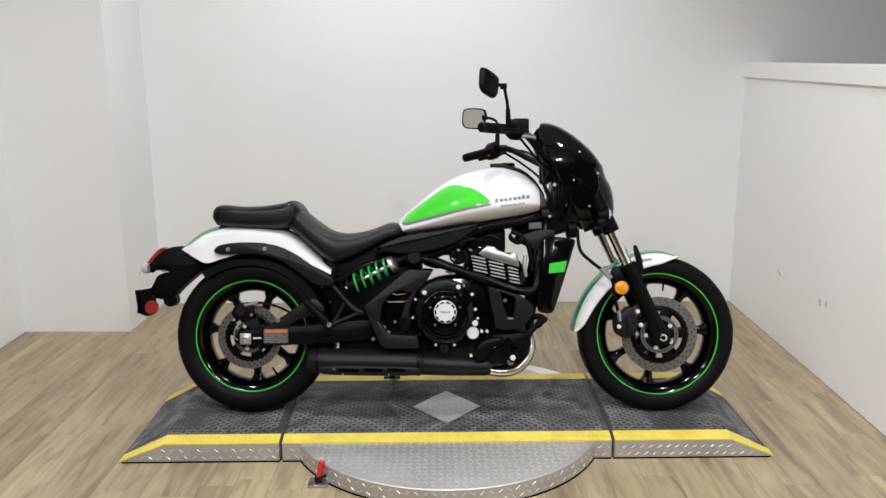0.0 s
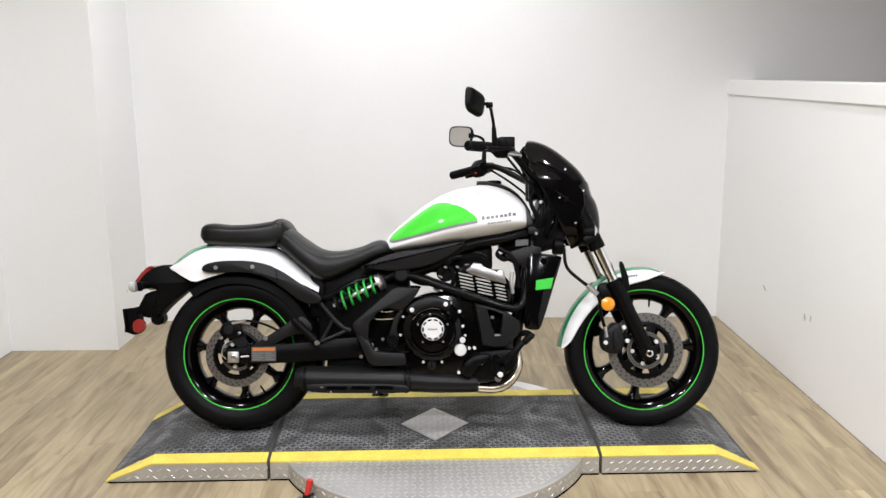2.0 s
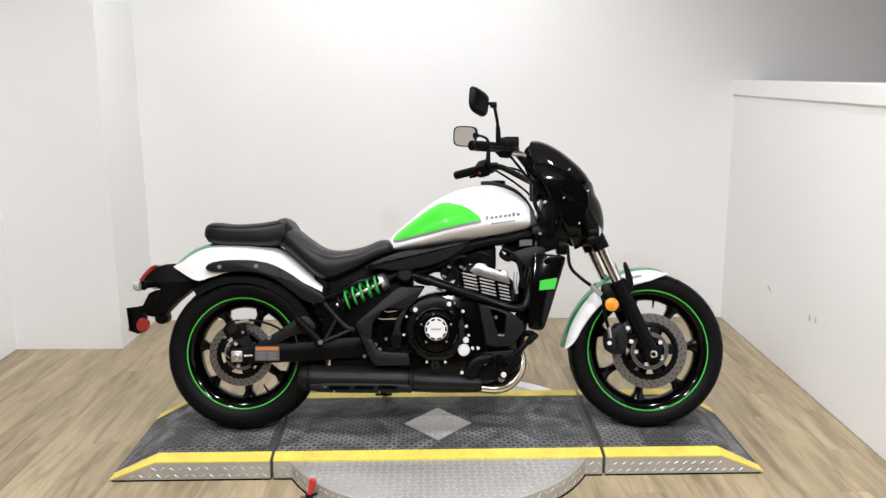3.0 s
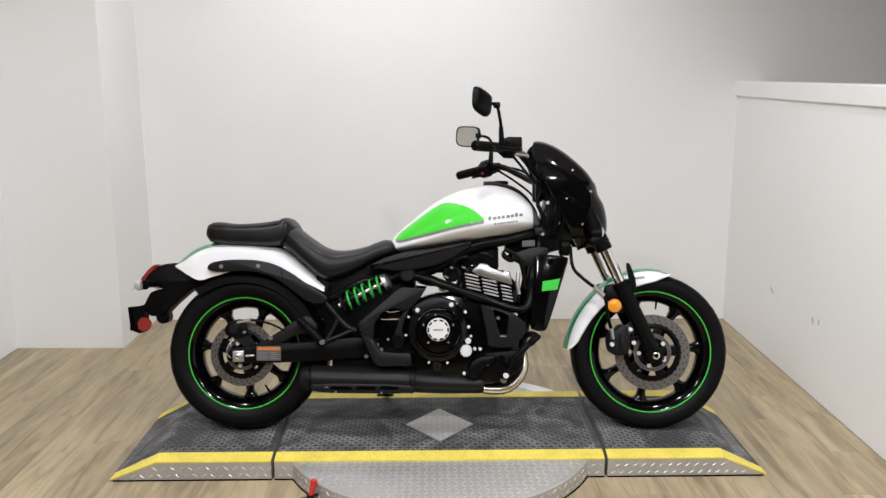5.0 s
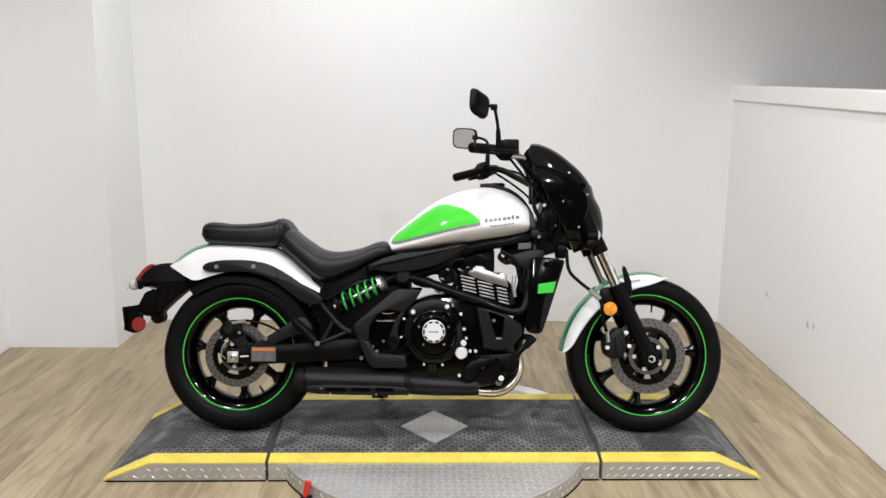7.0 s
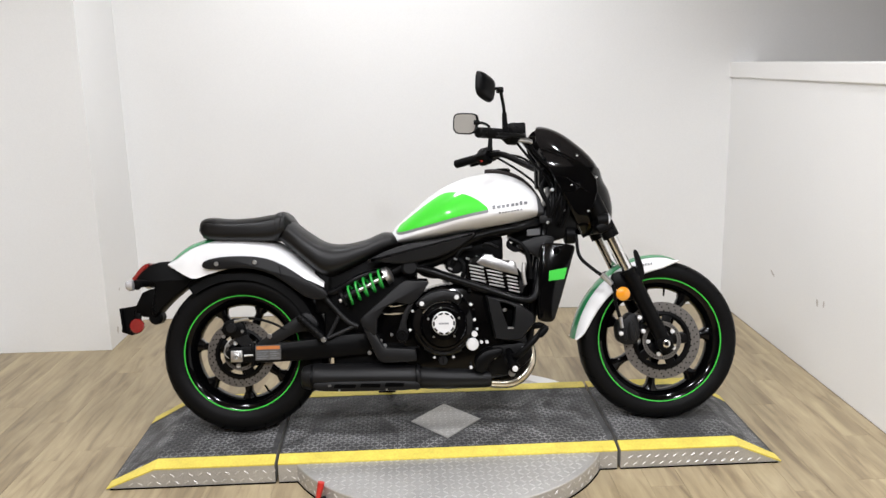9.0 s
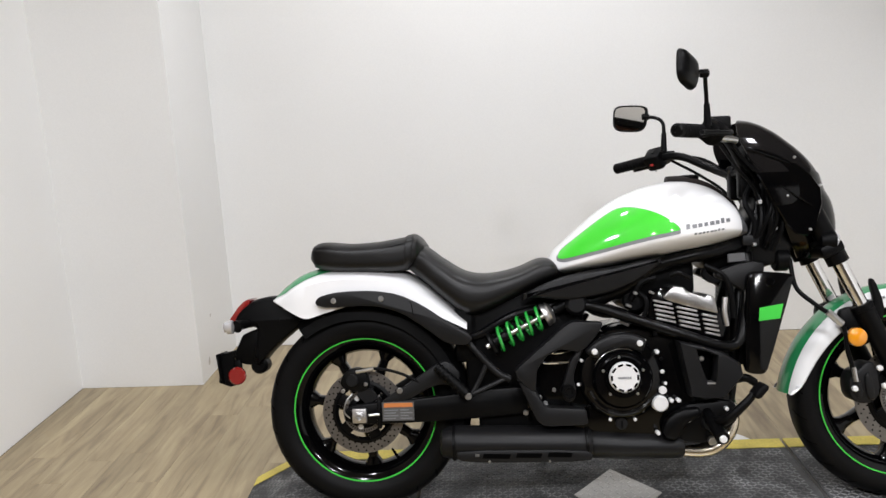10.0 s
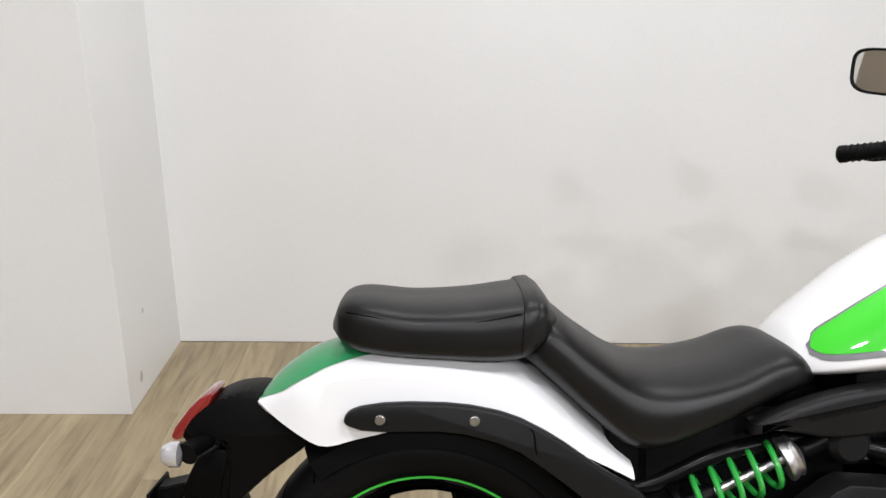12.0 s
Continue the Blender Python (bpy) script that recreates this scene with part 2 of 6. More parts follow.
def prism(pts, v0, v1, bev=0.003, seg=2, bm=None, axis="y"):
    """A polygon in the bike's side plane (u, h), drawn out across it from v0 to v1."""
    own = bmesh.new()
    a = [own.verts.new((p[0], v0, p[1])) for p in pts]
    b = [own.verts.new((p[0], v1, p[1])) for p in pts]
    own.faces.new(a), own.faces.new(b[::-1])
    for i in range(len(pts)):
        j = (i + 1) % len(pts)
        own.faces.new((a[i], b[i], b[j], a[j]))
    bmesh.ops.recalc_face_normals(own, faces=own.faces)
    if bev:
        bmesh.ops.bevel(own, geom=list(own.edges), offset=bev, segments=seg, affect="EDGES", profile=0.5)
    return join(bm, own)


def rounded(pts, it=2, c=0.22):
    """A polygon with its corners cut round."""
    for _ in range(it):
        out = []
        for i, p in enumerate(pts):
            q = pts[(i + 1) % len(pts)]
            out += [(p[0] * (1 - c) + q[0] * c, p[1] * (1 - c) + q[1] * c), (p[0] * c + q[0] * (1 - c), p[1] * c + q[1] * (1 - c))]
        pts = out
    return pts


def loft(rings, bm=None, cap=True, closed=True, loop=False):
    own = bmesh.new()
    vs = [[own.verts.new(p) for p in r] for r in rings]
    n = len(rings[0])
    for k in range(len(vs) if loop else len(vs) - 1):
        a, b = vs[k], vs[(k + 1) % len(vs)]
        for i in range(n if closed else n - 1):
            j = (i + 1) % n
            own.faces.new((a[i], a[j], b[j], b[i]))
    if cap and closed and not loop:
        own.faces.new(vs[0][::-1]), own.faces.new(vs[-1])
    return join(bm, own)


def smooth_path(pts, n=6):
    """Catmull-Rom through the points."""
    P = [Vector(p) for p in pts]
    P = [P[0] * 2 - P[1]] + P + [P[-1] * 2 - P[-2]]
    out = []
    for i in range(1, len(P) - 2):
        for k in range(n):
            t = k / n
            a, b, c, d = P[i - 1], P[i], P[i + 1], P[i + 2]
            out.append(0.5 * ((2 * b) + (c - a) * t + (2 * a - 5 * b + 4 * c - d) * t * t + (3 * b - a - 3 * c + d) * t ** 3))
    out.append(P[-2])
    return out


def tube(pts, r, seg=10, n=6, bm=None, closed=False, smooth=True):
    """A round bar along the points; r is one radius, or one for each end."""
    path = smooth_path(pts, n) if smooth and len(pts) > 2 else [Vector(p) for p in pts]
    r0, r1 = r if isinstance(r, tuple) else (r, r)
    rings, side = [], None
    for i, p in enumerate(path):
        t = (path[min(i + 1, len(path) - 1)] - path[max(i - 1, 0)]).normalized()
        if side is None:
            side = t.cross(Vector((0, 0, 1)) if abs(t.z) < 0.9 else Vector((1, 0, 0))).normalized()
        side = (side - t * side.dot(t)).normalized()
        up = t.cross(side)
        rr = r0 + (r1 - r0) * i / max(1, len(path) - 1)
        rings.append([p + (side * math.cos(2 * math.pi * k / seg) + up * math.sin(2 * math.pi * k / seg)) * rr for k in range(seg)])
    return loft(rings, bm)


def turned(profile, c, axis="y", seg=48, bm=None, loop=False):
    """A profile of (radius, offset along the axis) turned round the axis through c."""
    rings = []
    for k in range(seg):
        a = 2 * math.pi * k / seg
        ca, sa = math.cos(a), math.sin(a)
        if axis == "y":
            rings.append([Vector((c[0] + r * ca, c[1] + o, c[2] + r * sa)) for r, o in profile])
        elif axis == "z":
            rings.append([Vector((c[0] + r * ca, c[1] + r * sa, c[2] + o)) for r, o in profile])
        else:
            rings.append([Vector((c[0] + o, c[1] + r * ca, c[2] + r * sa)) for r, o in profile])
    own = loft(rings, None, cap=False, closed=loop, loop=True)
    bmesh.ops.remove_doubles(own, verts=own.verts, dist=1e-5)
    return join(bm, own)


def drum(c, r, o0, o1, axis="y", seg=24, bev=0.003, bm=None):
    """A closed round boss with softened rims."""
    return turned([(0, o0), (r - bev, o0), (r, o0 + bev), (r, o1 - bev), (r - bev, o1), (0, o1)], c, axis, seg, bm)


def curve(xs, ys):
    """A smooth function through the knots."""
    xs, ys = list(xs), list(ys)

    def f(x):
        x = min(max(x, xs[0]), xs[-1])
        i = max(k for k in range(len(xs) - 1) if xs[k] <= x + 1e-12) if x < xs[-1] else len(xs) - 2
        h = xs[i + 1] - xs[i]
        t = (x - xs[i]) / h
        m0 = (ys[i + 1] - ys[max(i - 1, 0)]) / (xs[i + 1] - xs[max(i - 1, 0)])
        j = min(i + 2, len(xs) - 1)
        m1 = (ys[j] - ys[i]) / (xs[j] - xs[i])
        return (2 * t ** 3 - 3 * t * t + 1) * ys[i] + (t ** 3 - 2 * t * t + t) * h * m0 + (-2 * t ** 3 + 3 * t * t) * ys[i + 1] + (t ** 3 - t * t) * h * m1
    return f


def body(u0, u1, top, bot, half, expo=2.4, n=28, seg=28, bm=None, mid=0.5):
    """A closed rounded body along u between the curves top and bot, with a half width that changes along it."""
    rings = []
    for k in range(n + 1):
        u = u0 + (u1 - u0) * (0.5 - 0.5 * math.cos(math.pi * k / n))
        t, b, w = top(u), bot(u), half(u)
        c, hh = b + (t - b) * mid, 0
        ring = []
        for i in range(seg):
            a = 2 * math.pi * i / seg
            ca, sa = math.cos(a), math.sin(a)
            hh = (t - c) if sa >= 0 else (c - b)
            ring.append(Vector((u, w * math.copysign(abs(ca) ** (2 / expo), ca), c + hh * math.copysign(abs(sa) ** (2 / expo), sa))))
        rings.append(ring)
    return loft(rings, bm)


def bolt(c, r, out, parent, mat, name="bolt", depth=0.008):
    bm = drum(c, r, 0, -depth * (1 if out < 0 else -1), seg=12, bev=r * 0.25)
    return part(name, bm, mat, parent)

# ---- the room ----
LX, RX, BACK, FRONT = -1.98, 1.98, 5.04, -4.0
COLX, COLY = -1.41, 4.515
LEDGE0, LEDGE1 = 1.313, 1.398


def wall(name, x0, x1, y0, y1, z0, z1, label, mat="wall"):
    return tagged(mesh_object(name, box(x0, x1, y0, y1, z0, z1, 0.0012, 1), M[mat], smooth=False), label, "wall", kind="structure")


FAR = 5.2
wall("wall_north", LX - 0.15, FAR, BACK, BACK + 0.15, 0, CEIL, "plain white painted back wall with faint scuffs")
wall("wall_west", LX - 0.15, LX, 2.8, BACK + 0.05, 0, CEIL, "plain white painted side wall")
# the tan walls are unseen, coloured dark to keep the bike's reflections dim
wall("wall_west_rear", LX - 0.15, LX, FRONT, 2.798, 0, CEIL, "unseen side wall of the wider room, coloured dark tan for dim reflections", "tan")
wall("wall_east", RX, RX + 0.12, 0.6, BACK + 0.05, 0, LEDGE0 + 0.01, "white half-height partition wall with a capping ledge")
wall("wall_far_east", FAR, FAR + 0.15, FRONT, BACK + 0.15, 0, CEIL, "unseen wall of the wider room, coloured dark tan for dim reflections", "tan")
wall("wall_south", LX - 0.15, FAR + 0.15, FRONT - 0.15, FRONT - 0.002, 0, CEIL, "unseen wall closing the wider room, coloured dark tan for dim reflections", "tan")
wall("wall_column", LX - 0.05, COLX, COLY, BACK + 0.05, 0, CEIL - 0.002, "white boxed-out column in the room's corner")
tagged(mesh_object("trim_ledge", box(RX - 0.014, RX + 0.134, 0.58, BACK + 0.05, LEDGE0, LEDGE1, 0.006, 2), M["ledge"], smooth=False), "white painted ledge board capping the partition wall", "ledge", kind="structure")
# unseen ceiling, its colour lowered so that less white reflects in the bike
tagged(mesh_object("ceiling", box(LX - 0.15, FAR + 0.15, FRONT - 0.15, BACK + 0.15, CEIL, CEIL + 0.1), M["ceil"], smooth=False), "unseen ceiling, coloured tan for darker reflections, with small round downlights", "ceiling", kind="structure")
floor = tagged(mesh_object("floor", box(LX - 0.15, FAR + 0.15, FRONT - 0.15, BACK + 0.15, -0.1, -0.0015), M["joint"], smooth=False), "pale oak-look plank floor with thin dark joints", "floor", kind="structure")

# small scuffs rubbed onto the painted walls
for host, x, side, spots in (("wall_east", RX, -1, ((4.347, 0.358, 0.030, 0.007, -25), (3.867, 0.343, 0.010, 0.020, 10), (3.807, 0.353, 0.008, 0.018, -8))), ("wall_column", COLX, 1, ((4.626, 0.076, 0.012, 0.022, 5), (4.706, 0.276, 0.006, 0.010, 30)))):
    for y, z, ln, hi, turn in spots:
        pts = rounded([(-ln, -hi * 0.3), (-ln * 0.3, -hi), (ln * 0.8, -hi * 0.6), (ln, hi * 0.4), (ln * 0.1, hi), (-ln * 0.7, hi * 0.5)], 1)
        part("scuff_mark", moved(prism(pts, -0.0004, 0.0004, 0), pose(x, y, z, 0, 0, 90) @ Matrix.Rotation(radians(turn), 4, "Y")), M["scuff"], bpy.data.objects[host], "grey scuff mark")

# a framed picture, hung low on the west wall
pic = tagged(new("framed_picture"), "tall black-framed dark picture hung low on the white wall", "picture")
pic.location = (LX, 3.69, 0.10)
for nm, y0, y1, z0, z1 in (("frame_rail", -0.86, 0.0, 0.0, 0.045), ("frame_rail", -0.86, 0.0, 1.455, 1.5), ("frame_stile", -0.045, 0.0, 0.046, 1.454), ("frame_stile", -0.86, -0.815, 0.046, 1.454)):
    part(nm, box(0.001, 0.03, y0, y1, z0, z1, 0.004, 2), M["satin"], pic, smooth=False)
part("panel", box(0.001, 0.012, -0.814, -0.046, 0.046, 1.454), M["picture"], pic, "dark reddish-brown print behind glass", smooth=False)
for lx, ly, watts in LAMPS:
    e = new("downlight")
    e.location = (lx, ly, CEIL)
    tagged(e, "small round recessed ceiling downlight, switched on", "ceiling light", "ceiling downlights")
    part("trim_ring", turned([(0.085, 0), (0.115, 0), (0.115, -0.012), (0.085, -0.018)], (0, 0, 0), "z", 32, loop=True), M["ledge"], e)
    part("diffuser", drum((0, 0, 0), 0.084, -0.006, 0.0, "z", 32, 0.001), M["glow"], e)

# ---- the ramp platform ----
RZ = 0.09
YAW = 0.8
RAMP = pose(0.28, 3.03, 0, 0, 0, YAW)
DEPTH = 0.60


def place(e, m):
    e.matrix_world = m
    return e


platform = tagged(place(new("motorcycle_platform"), RAMP), "low three-piece display ramp with black matting and yellow edge tape", "platform")
L0, L1 = -0.595, 0.615
LIP = 0.10


def drop(y, z):
    """The top's height where its front edge is rolled down."""
    return z * (1 - 0.235 * max(0.0, LIP - y) / LIP) if z > 0.01 else z


SECTIONS = [("ramp_section", -1.185, L0 - 0.006, 1), ("ramp_section", L0 + 0.006, L1 - 0.006, 0), ("ramp_section", L1 + 0.006, 1.205, 2)]
for nm, x0, x1, kind in SECTIONS:
    if kind == 1:
        prof = [(x0, 0.002), (x0 + 0.17, RZ), (x1, RZ), (x1, 0.002)]
    elif kind == 2:
        prof = [(x0, 0.002), (x0, RZ), (x1 - 0.16, RZ), (x1, 0.002)]
    else:
        prof = [(x0, 0.002), (x0, RZ), (x1, RZ), (x1, 0.002)]
    lip = prism(prof, 0.0, LIP, 0, 1)
    for v in lip.verts:
        v.co.z = drop(v.co.y, v.co.z)
    sec = part(nm, prism(prof, LIP, DEPTH, 0, 1, lip), M["plate"], platform, "bare tread-plate ramp body", smooth=False)
    surf = [p for p in prof if not (p[1] < 0.01 and (p == prof[0] and kind != 1 or p == prof[-1] and kind != 2))]

    def strip(name, y0, y1, lift, mat, inset=0.0):
        own = bmesh.new()
        for ya, yb in ((y0, LIP), (LIP, y1)) if y0 < LIP < y1 else ((y0, y1),):
            lo = [own.verts.new((p[0], ya, drop(ya, p[1]) + lift)) for p in surf]
            hi = [own.verts.new((p[0], yb, drop(yb, p[1]) + lift)) for p in surf]
            lo2 = [own.verts.new((p[0], ya, drop(ya, p[1]) + 0.0005)) for p in surf]
            hi2 = [own.verts.new((p[0], yb, drop(yb, p[1]) + 0.0005)) for p in surf]
            for i in range(len(surf) - 1):
                own.faces.new((lo[i], lo[i + 1], hi[i + 1], hi[i]))
                own.faces.new((lo[i], lo2[i], lo2[i + 1], lo[i + 1]))
                own.faces.new((hi[i], hi[i + 1], hi2[i + 1], hi2[i]))
            for i in (0, len(surf) - 1):
                own.faces.new((lo[i], hi[i], hi2[i], lo2[i]))
        return part(name, own, mat, sec, smooth=False)

    strip("mat", 0.052, DEPTH - 0.06, 0.004, M["mat"])["label"] = "worn black anti-slip matting"
    # short raised studs of the matting, set zigzag
    verts, faces = [], []
    sx, sz = [p[0] for p in surf], [p[1] for p in surf]
    nu, nv = int((sx[-1] - sx[0] - 0.02) / 0.0165), int((DEPTH - 0.12) / 0.0165)
    for i in range(nu):
        for j in range(nv):
            cx, cy = sx[0] + 0.014 + i * 0.0165, 0.064 + j * 0.0165
            if abs(cx - 0.012) / 0.142 + abs(cy - 0.262) / 0.165 < 1:
                continue
            ang = radians(38 if (i + j) % 2 else -38)
            ca, sa = math.cos(ang), math.sin(ang)
            first = len(verts)
            for dx, dy, dz in ((-1, -1, 0), (1, -1, 0), (1, 1, 0), (-1, 1, 0), (-0.8, -0.5, 1), (0.8, -0.5, 1), (0.8, 0.5, 1), (-0.8, 0.5, 1)):
                px, py = cx + 0.0082 * dx * ca - 0.0026 * dy * sa, cy + 0.0082 * dx * sa + 0.0026 * dy * ca
                verts.append((px, py, drop(py, float(np.interp(px, sx, sz))) + 0.0038 + 0.0020 * dz))
            faces += [tuple(first + q for q in f) for f in ((4, 5, 6, 7), (0, 1, 5, 4), (1, 2, 6, 5), (2, 3, 7, 6), (3, 0, 4, 7))]
    studs = bpy.data.meshes.new("mat_studs")
    studs.from_pydata(verts, [], faces)
    studs.materials.append(M["stud"])
    stud = new("mat_studs", studs)
    stud.parent = sec
    tagged(stud, kind="stuff")
    strip("edge_tape", -0.001, 0.053, 0.006, M["tape"])["label"] = "scuffed yellow edge tape"
    strip("edge_tape", DEPTH - 0.061, DEPTH + 0.001, 0.006, M["tape"])["label"] = "scuffed yellow edge tape"
    # black strip that draws the shadow along the ramp's foot
    part("base_seal", box(x0 + (0.012 if kind == 1 else 0), x1 - (0.012 if kind == 2 else 0), -0.0025, 0.03, 0.0004, 0.0050), M["joint_black"], sec, "thin black strip in place of the contact shadow on the floor", smooth=False)
    # raised bars of the tread plate on the front face
    own = bmesh.new()
    k = 0
    for i in range(int((x1 - x0) / 0.032)):
        for j in range(2):
            cx, cz = x0 + 0.02 + i * 0.032 + 0.016 * (j % 2), 0.018 + 0.028 * j
            top = RZ
            if kind == 1:
                top = min(RZ, (cx - x0) / 0.17 * RZ)
            if kind == 2:
                top = min(RZ, (x1 - cx) / 0.16 * RZ)
            if cz + 0.012 > top * 0.77 or (kind == 0 and -0.49 < cx < 0.52):
                continue
            m4 = Matrix.Translation((cx, 0, cz)) @ Matrix.Rotation(radians(35 if (i + j) % 2 and kind < 2 else -35), 4, "Y")
            join(own, moved(box(-0.0085, 0.0085, -0.0015, 0.001, -0.0022, 0.0022, 0.001, 1), m4))
    tagged(part("tread_pattern", own, M["platebar"], sec, smooth=False), kind="stuff")

DC, DR = Vector((0.012, 0.26, 0)), 0.595
disc = tagged(place(new("turntable"), RAMP), "round bare tread-plate turntable under the ramp's middle section", "turntable")
part("turntable_plate", drum(DC, DR, 0.003, 0.0665, "z", 96, 0.003), M["plate"], disc, "worn bare tread plate", angle=30)
# black ring that draws the shadow round the turntable's foot
part("base_seal", turned([(DR - 0.03, 0.0004), (DR + 0.002, 0.0004), (DR + 0.002, 0.0050), (DR - 0.03, 0.0050)], DC, "z", 96, loop=True), M["joint_black"], disc, "thin black strip in place of the contact shadow on the floor")
apron = rounded([(-0.30, 0.605), (-0.30, 0.86), (0.20, 0.87), (0.36, 0.815), (0.45, 0.76), (0.53, 0.69), (0.56, 0.605)], 1)
part("rear_apron", moved(prism(apron, -0.064, -0.004, 0.002, 1), Matrix.Rotation(radians(90), 4, "X") @ Matrix.Scale(-1, 4, (0, 0, 1)) @ Matrix.Scale(-1, 4, (0, 1, 0))), M["ledge"], disc, "pale painted plate behind the ramp")
own = bmesh.new()
for i in range(-24, 25):
    for j in range(-24, 25):
        px, py = i * 0.026, j * 0.026
        if px * px + py * py > (DR - 0.02) ** 2 or abs(py) < 0.24:
            continue
        m4 = Matrix.Translation((DC.x + px, DC.y + py, 0.0667)) @ Matrix.Rotation(radians(45 if (i + j) % 2 else -45), 4, "Z")
        join(own, moved(box(-0.0100, 0.0100, -0.0026, 0.0026, -0.001, 0.0016, 0.001, 1), m4))
for i in range(120):
    a = 2 * math.pi * i / 120
    if abs(math.sin(a)) < 0.4:
        continue
    for j in range(2):
        b = a + (math.pi / 120) * (j % 2)
        m4 = Matrix.Translation((DC.x + DR * math.cos(b), DC.y + DR * math.sin(b), 0.019 + 0.028 * j)) @ Matrix.Rotation(b + math.pi / 2, 4, "Z") @ Matrix.Rotation(radians(35 if (i + j) % 2 else -35), 4, "Y")
        join(own, moved(box(-0.0085, 0.0085, -0.0015, 0.0015, -0.0022, 0.0022, 0.001, 1), m4))
tagged(part("tread_pattern", own, M["platebar"], disc, smooth=False), kind="stuff")
dia = [(0, -0.155), (0.132, 0), (0, 0.155), (-0.132, 0)]
own = bmesh.new()
vs = [own.verts.new((0.012 + x, 0.262 + y, RZ + 0.0075)) for x, y in dia]
f = own.faces.new(vs)
r = bmesh.ops.extrude_face_region(own, geom=[f])
bmesh.ops.translate(own, vec=(0, 0, -0.006), verts=[v for v in r["geom"] if isinstance(v, bmesh.types.BMVert)])
dp = part("diamond_plate", own, M["plate"], platform, "bare tread-plate diamond let into the matting", smooth=False)
own = bmesh.new()
for i in range(-8, 9):
    for j in range(-8, 9):
        px, py = i * 0.022, j * 0.022
        if abs(px) / 0.12 + abs(py) / 0.14 > 1:
            continue
        m4 = Matrix.Translation((0.012 + px, 0.262 + py, RZ + 0.0076)) @ Matrix.Rotation(radians(45 if (i + j) % 2 else -45), 4, "Z")
        join(own, moved(box(-0.008, 0.008, -0.002, 0.002, -0.001, 0.0012, 0.0008, 1), m4))
tagged(part("tread_pattern", own, M["platebar"], dp, smooth=False), kind="stuff")

# the turntable's red locking lever
lever = tagged(place(new("locking_lever"), RAMP @ pose(-0.437, -0.165, 0)), "small red-handled locking lever bolted beside the turntable", "lever")
part("base", box(-0.035, 0.035, -0.03, 0.03, 0.001, 0.008, 0.002), M["steel"], lever)
part("bracket", box(-0.012, 0.012, -0.008, 0.008, 0.006, 0.03, 0.002), M["dark"], lever)
part("link", tube([(-0.002, 0, 0.022), (0.03, 0.01, 0.026), (0.045, 0.02, 0.02)], 0.005), M["dark"], lever)
part("handle", tube([(0, 0, 0.022), (0.006, 0.004, 0.045), (0.014, 0.008, 0.080)], (0.008, 0.0115), 12), M["redgrip"], lever, "red plastic grip")

# ---- the motorcycle ----
LEAN_ANGLE = 13.0
bike = tagged(place(new("motorcycle"), pose(-0.465, 3.278, RZ + 0.004, -LEAN_ANGLE)), "white, lime and black cruiser motorcycle leaning on its side stand", "motorcycle")
WB = 1.567
HR, HF = 0.293, 0.294


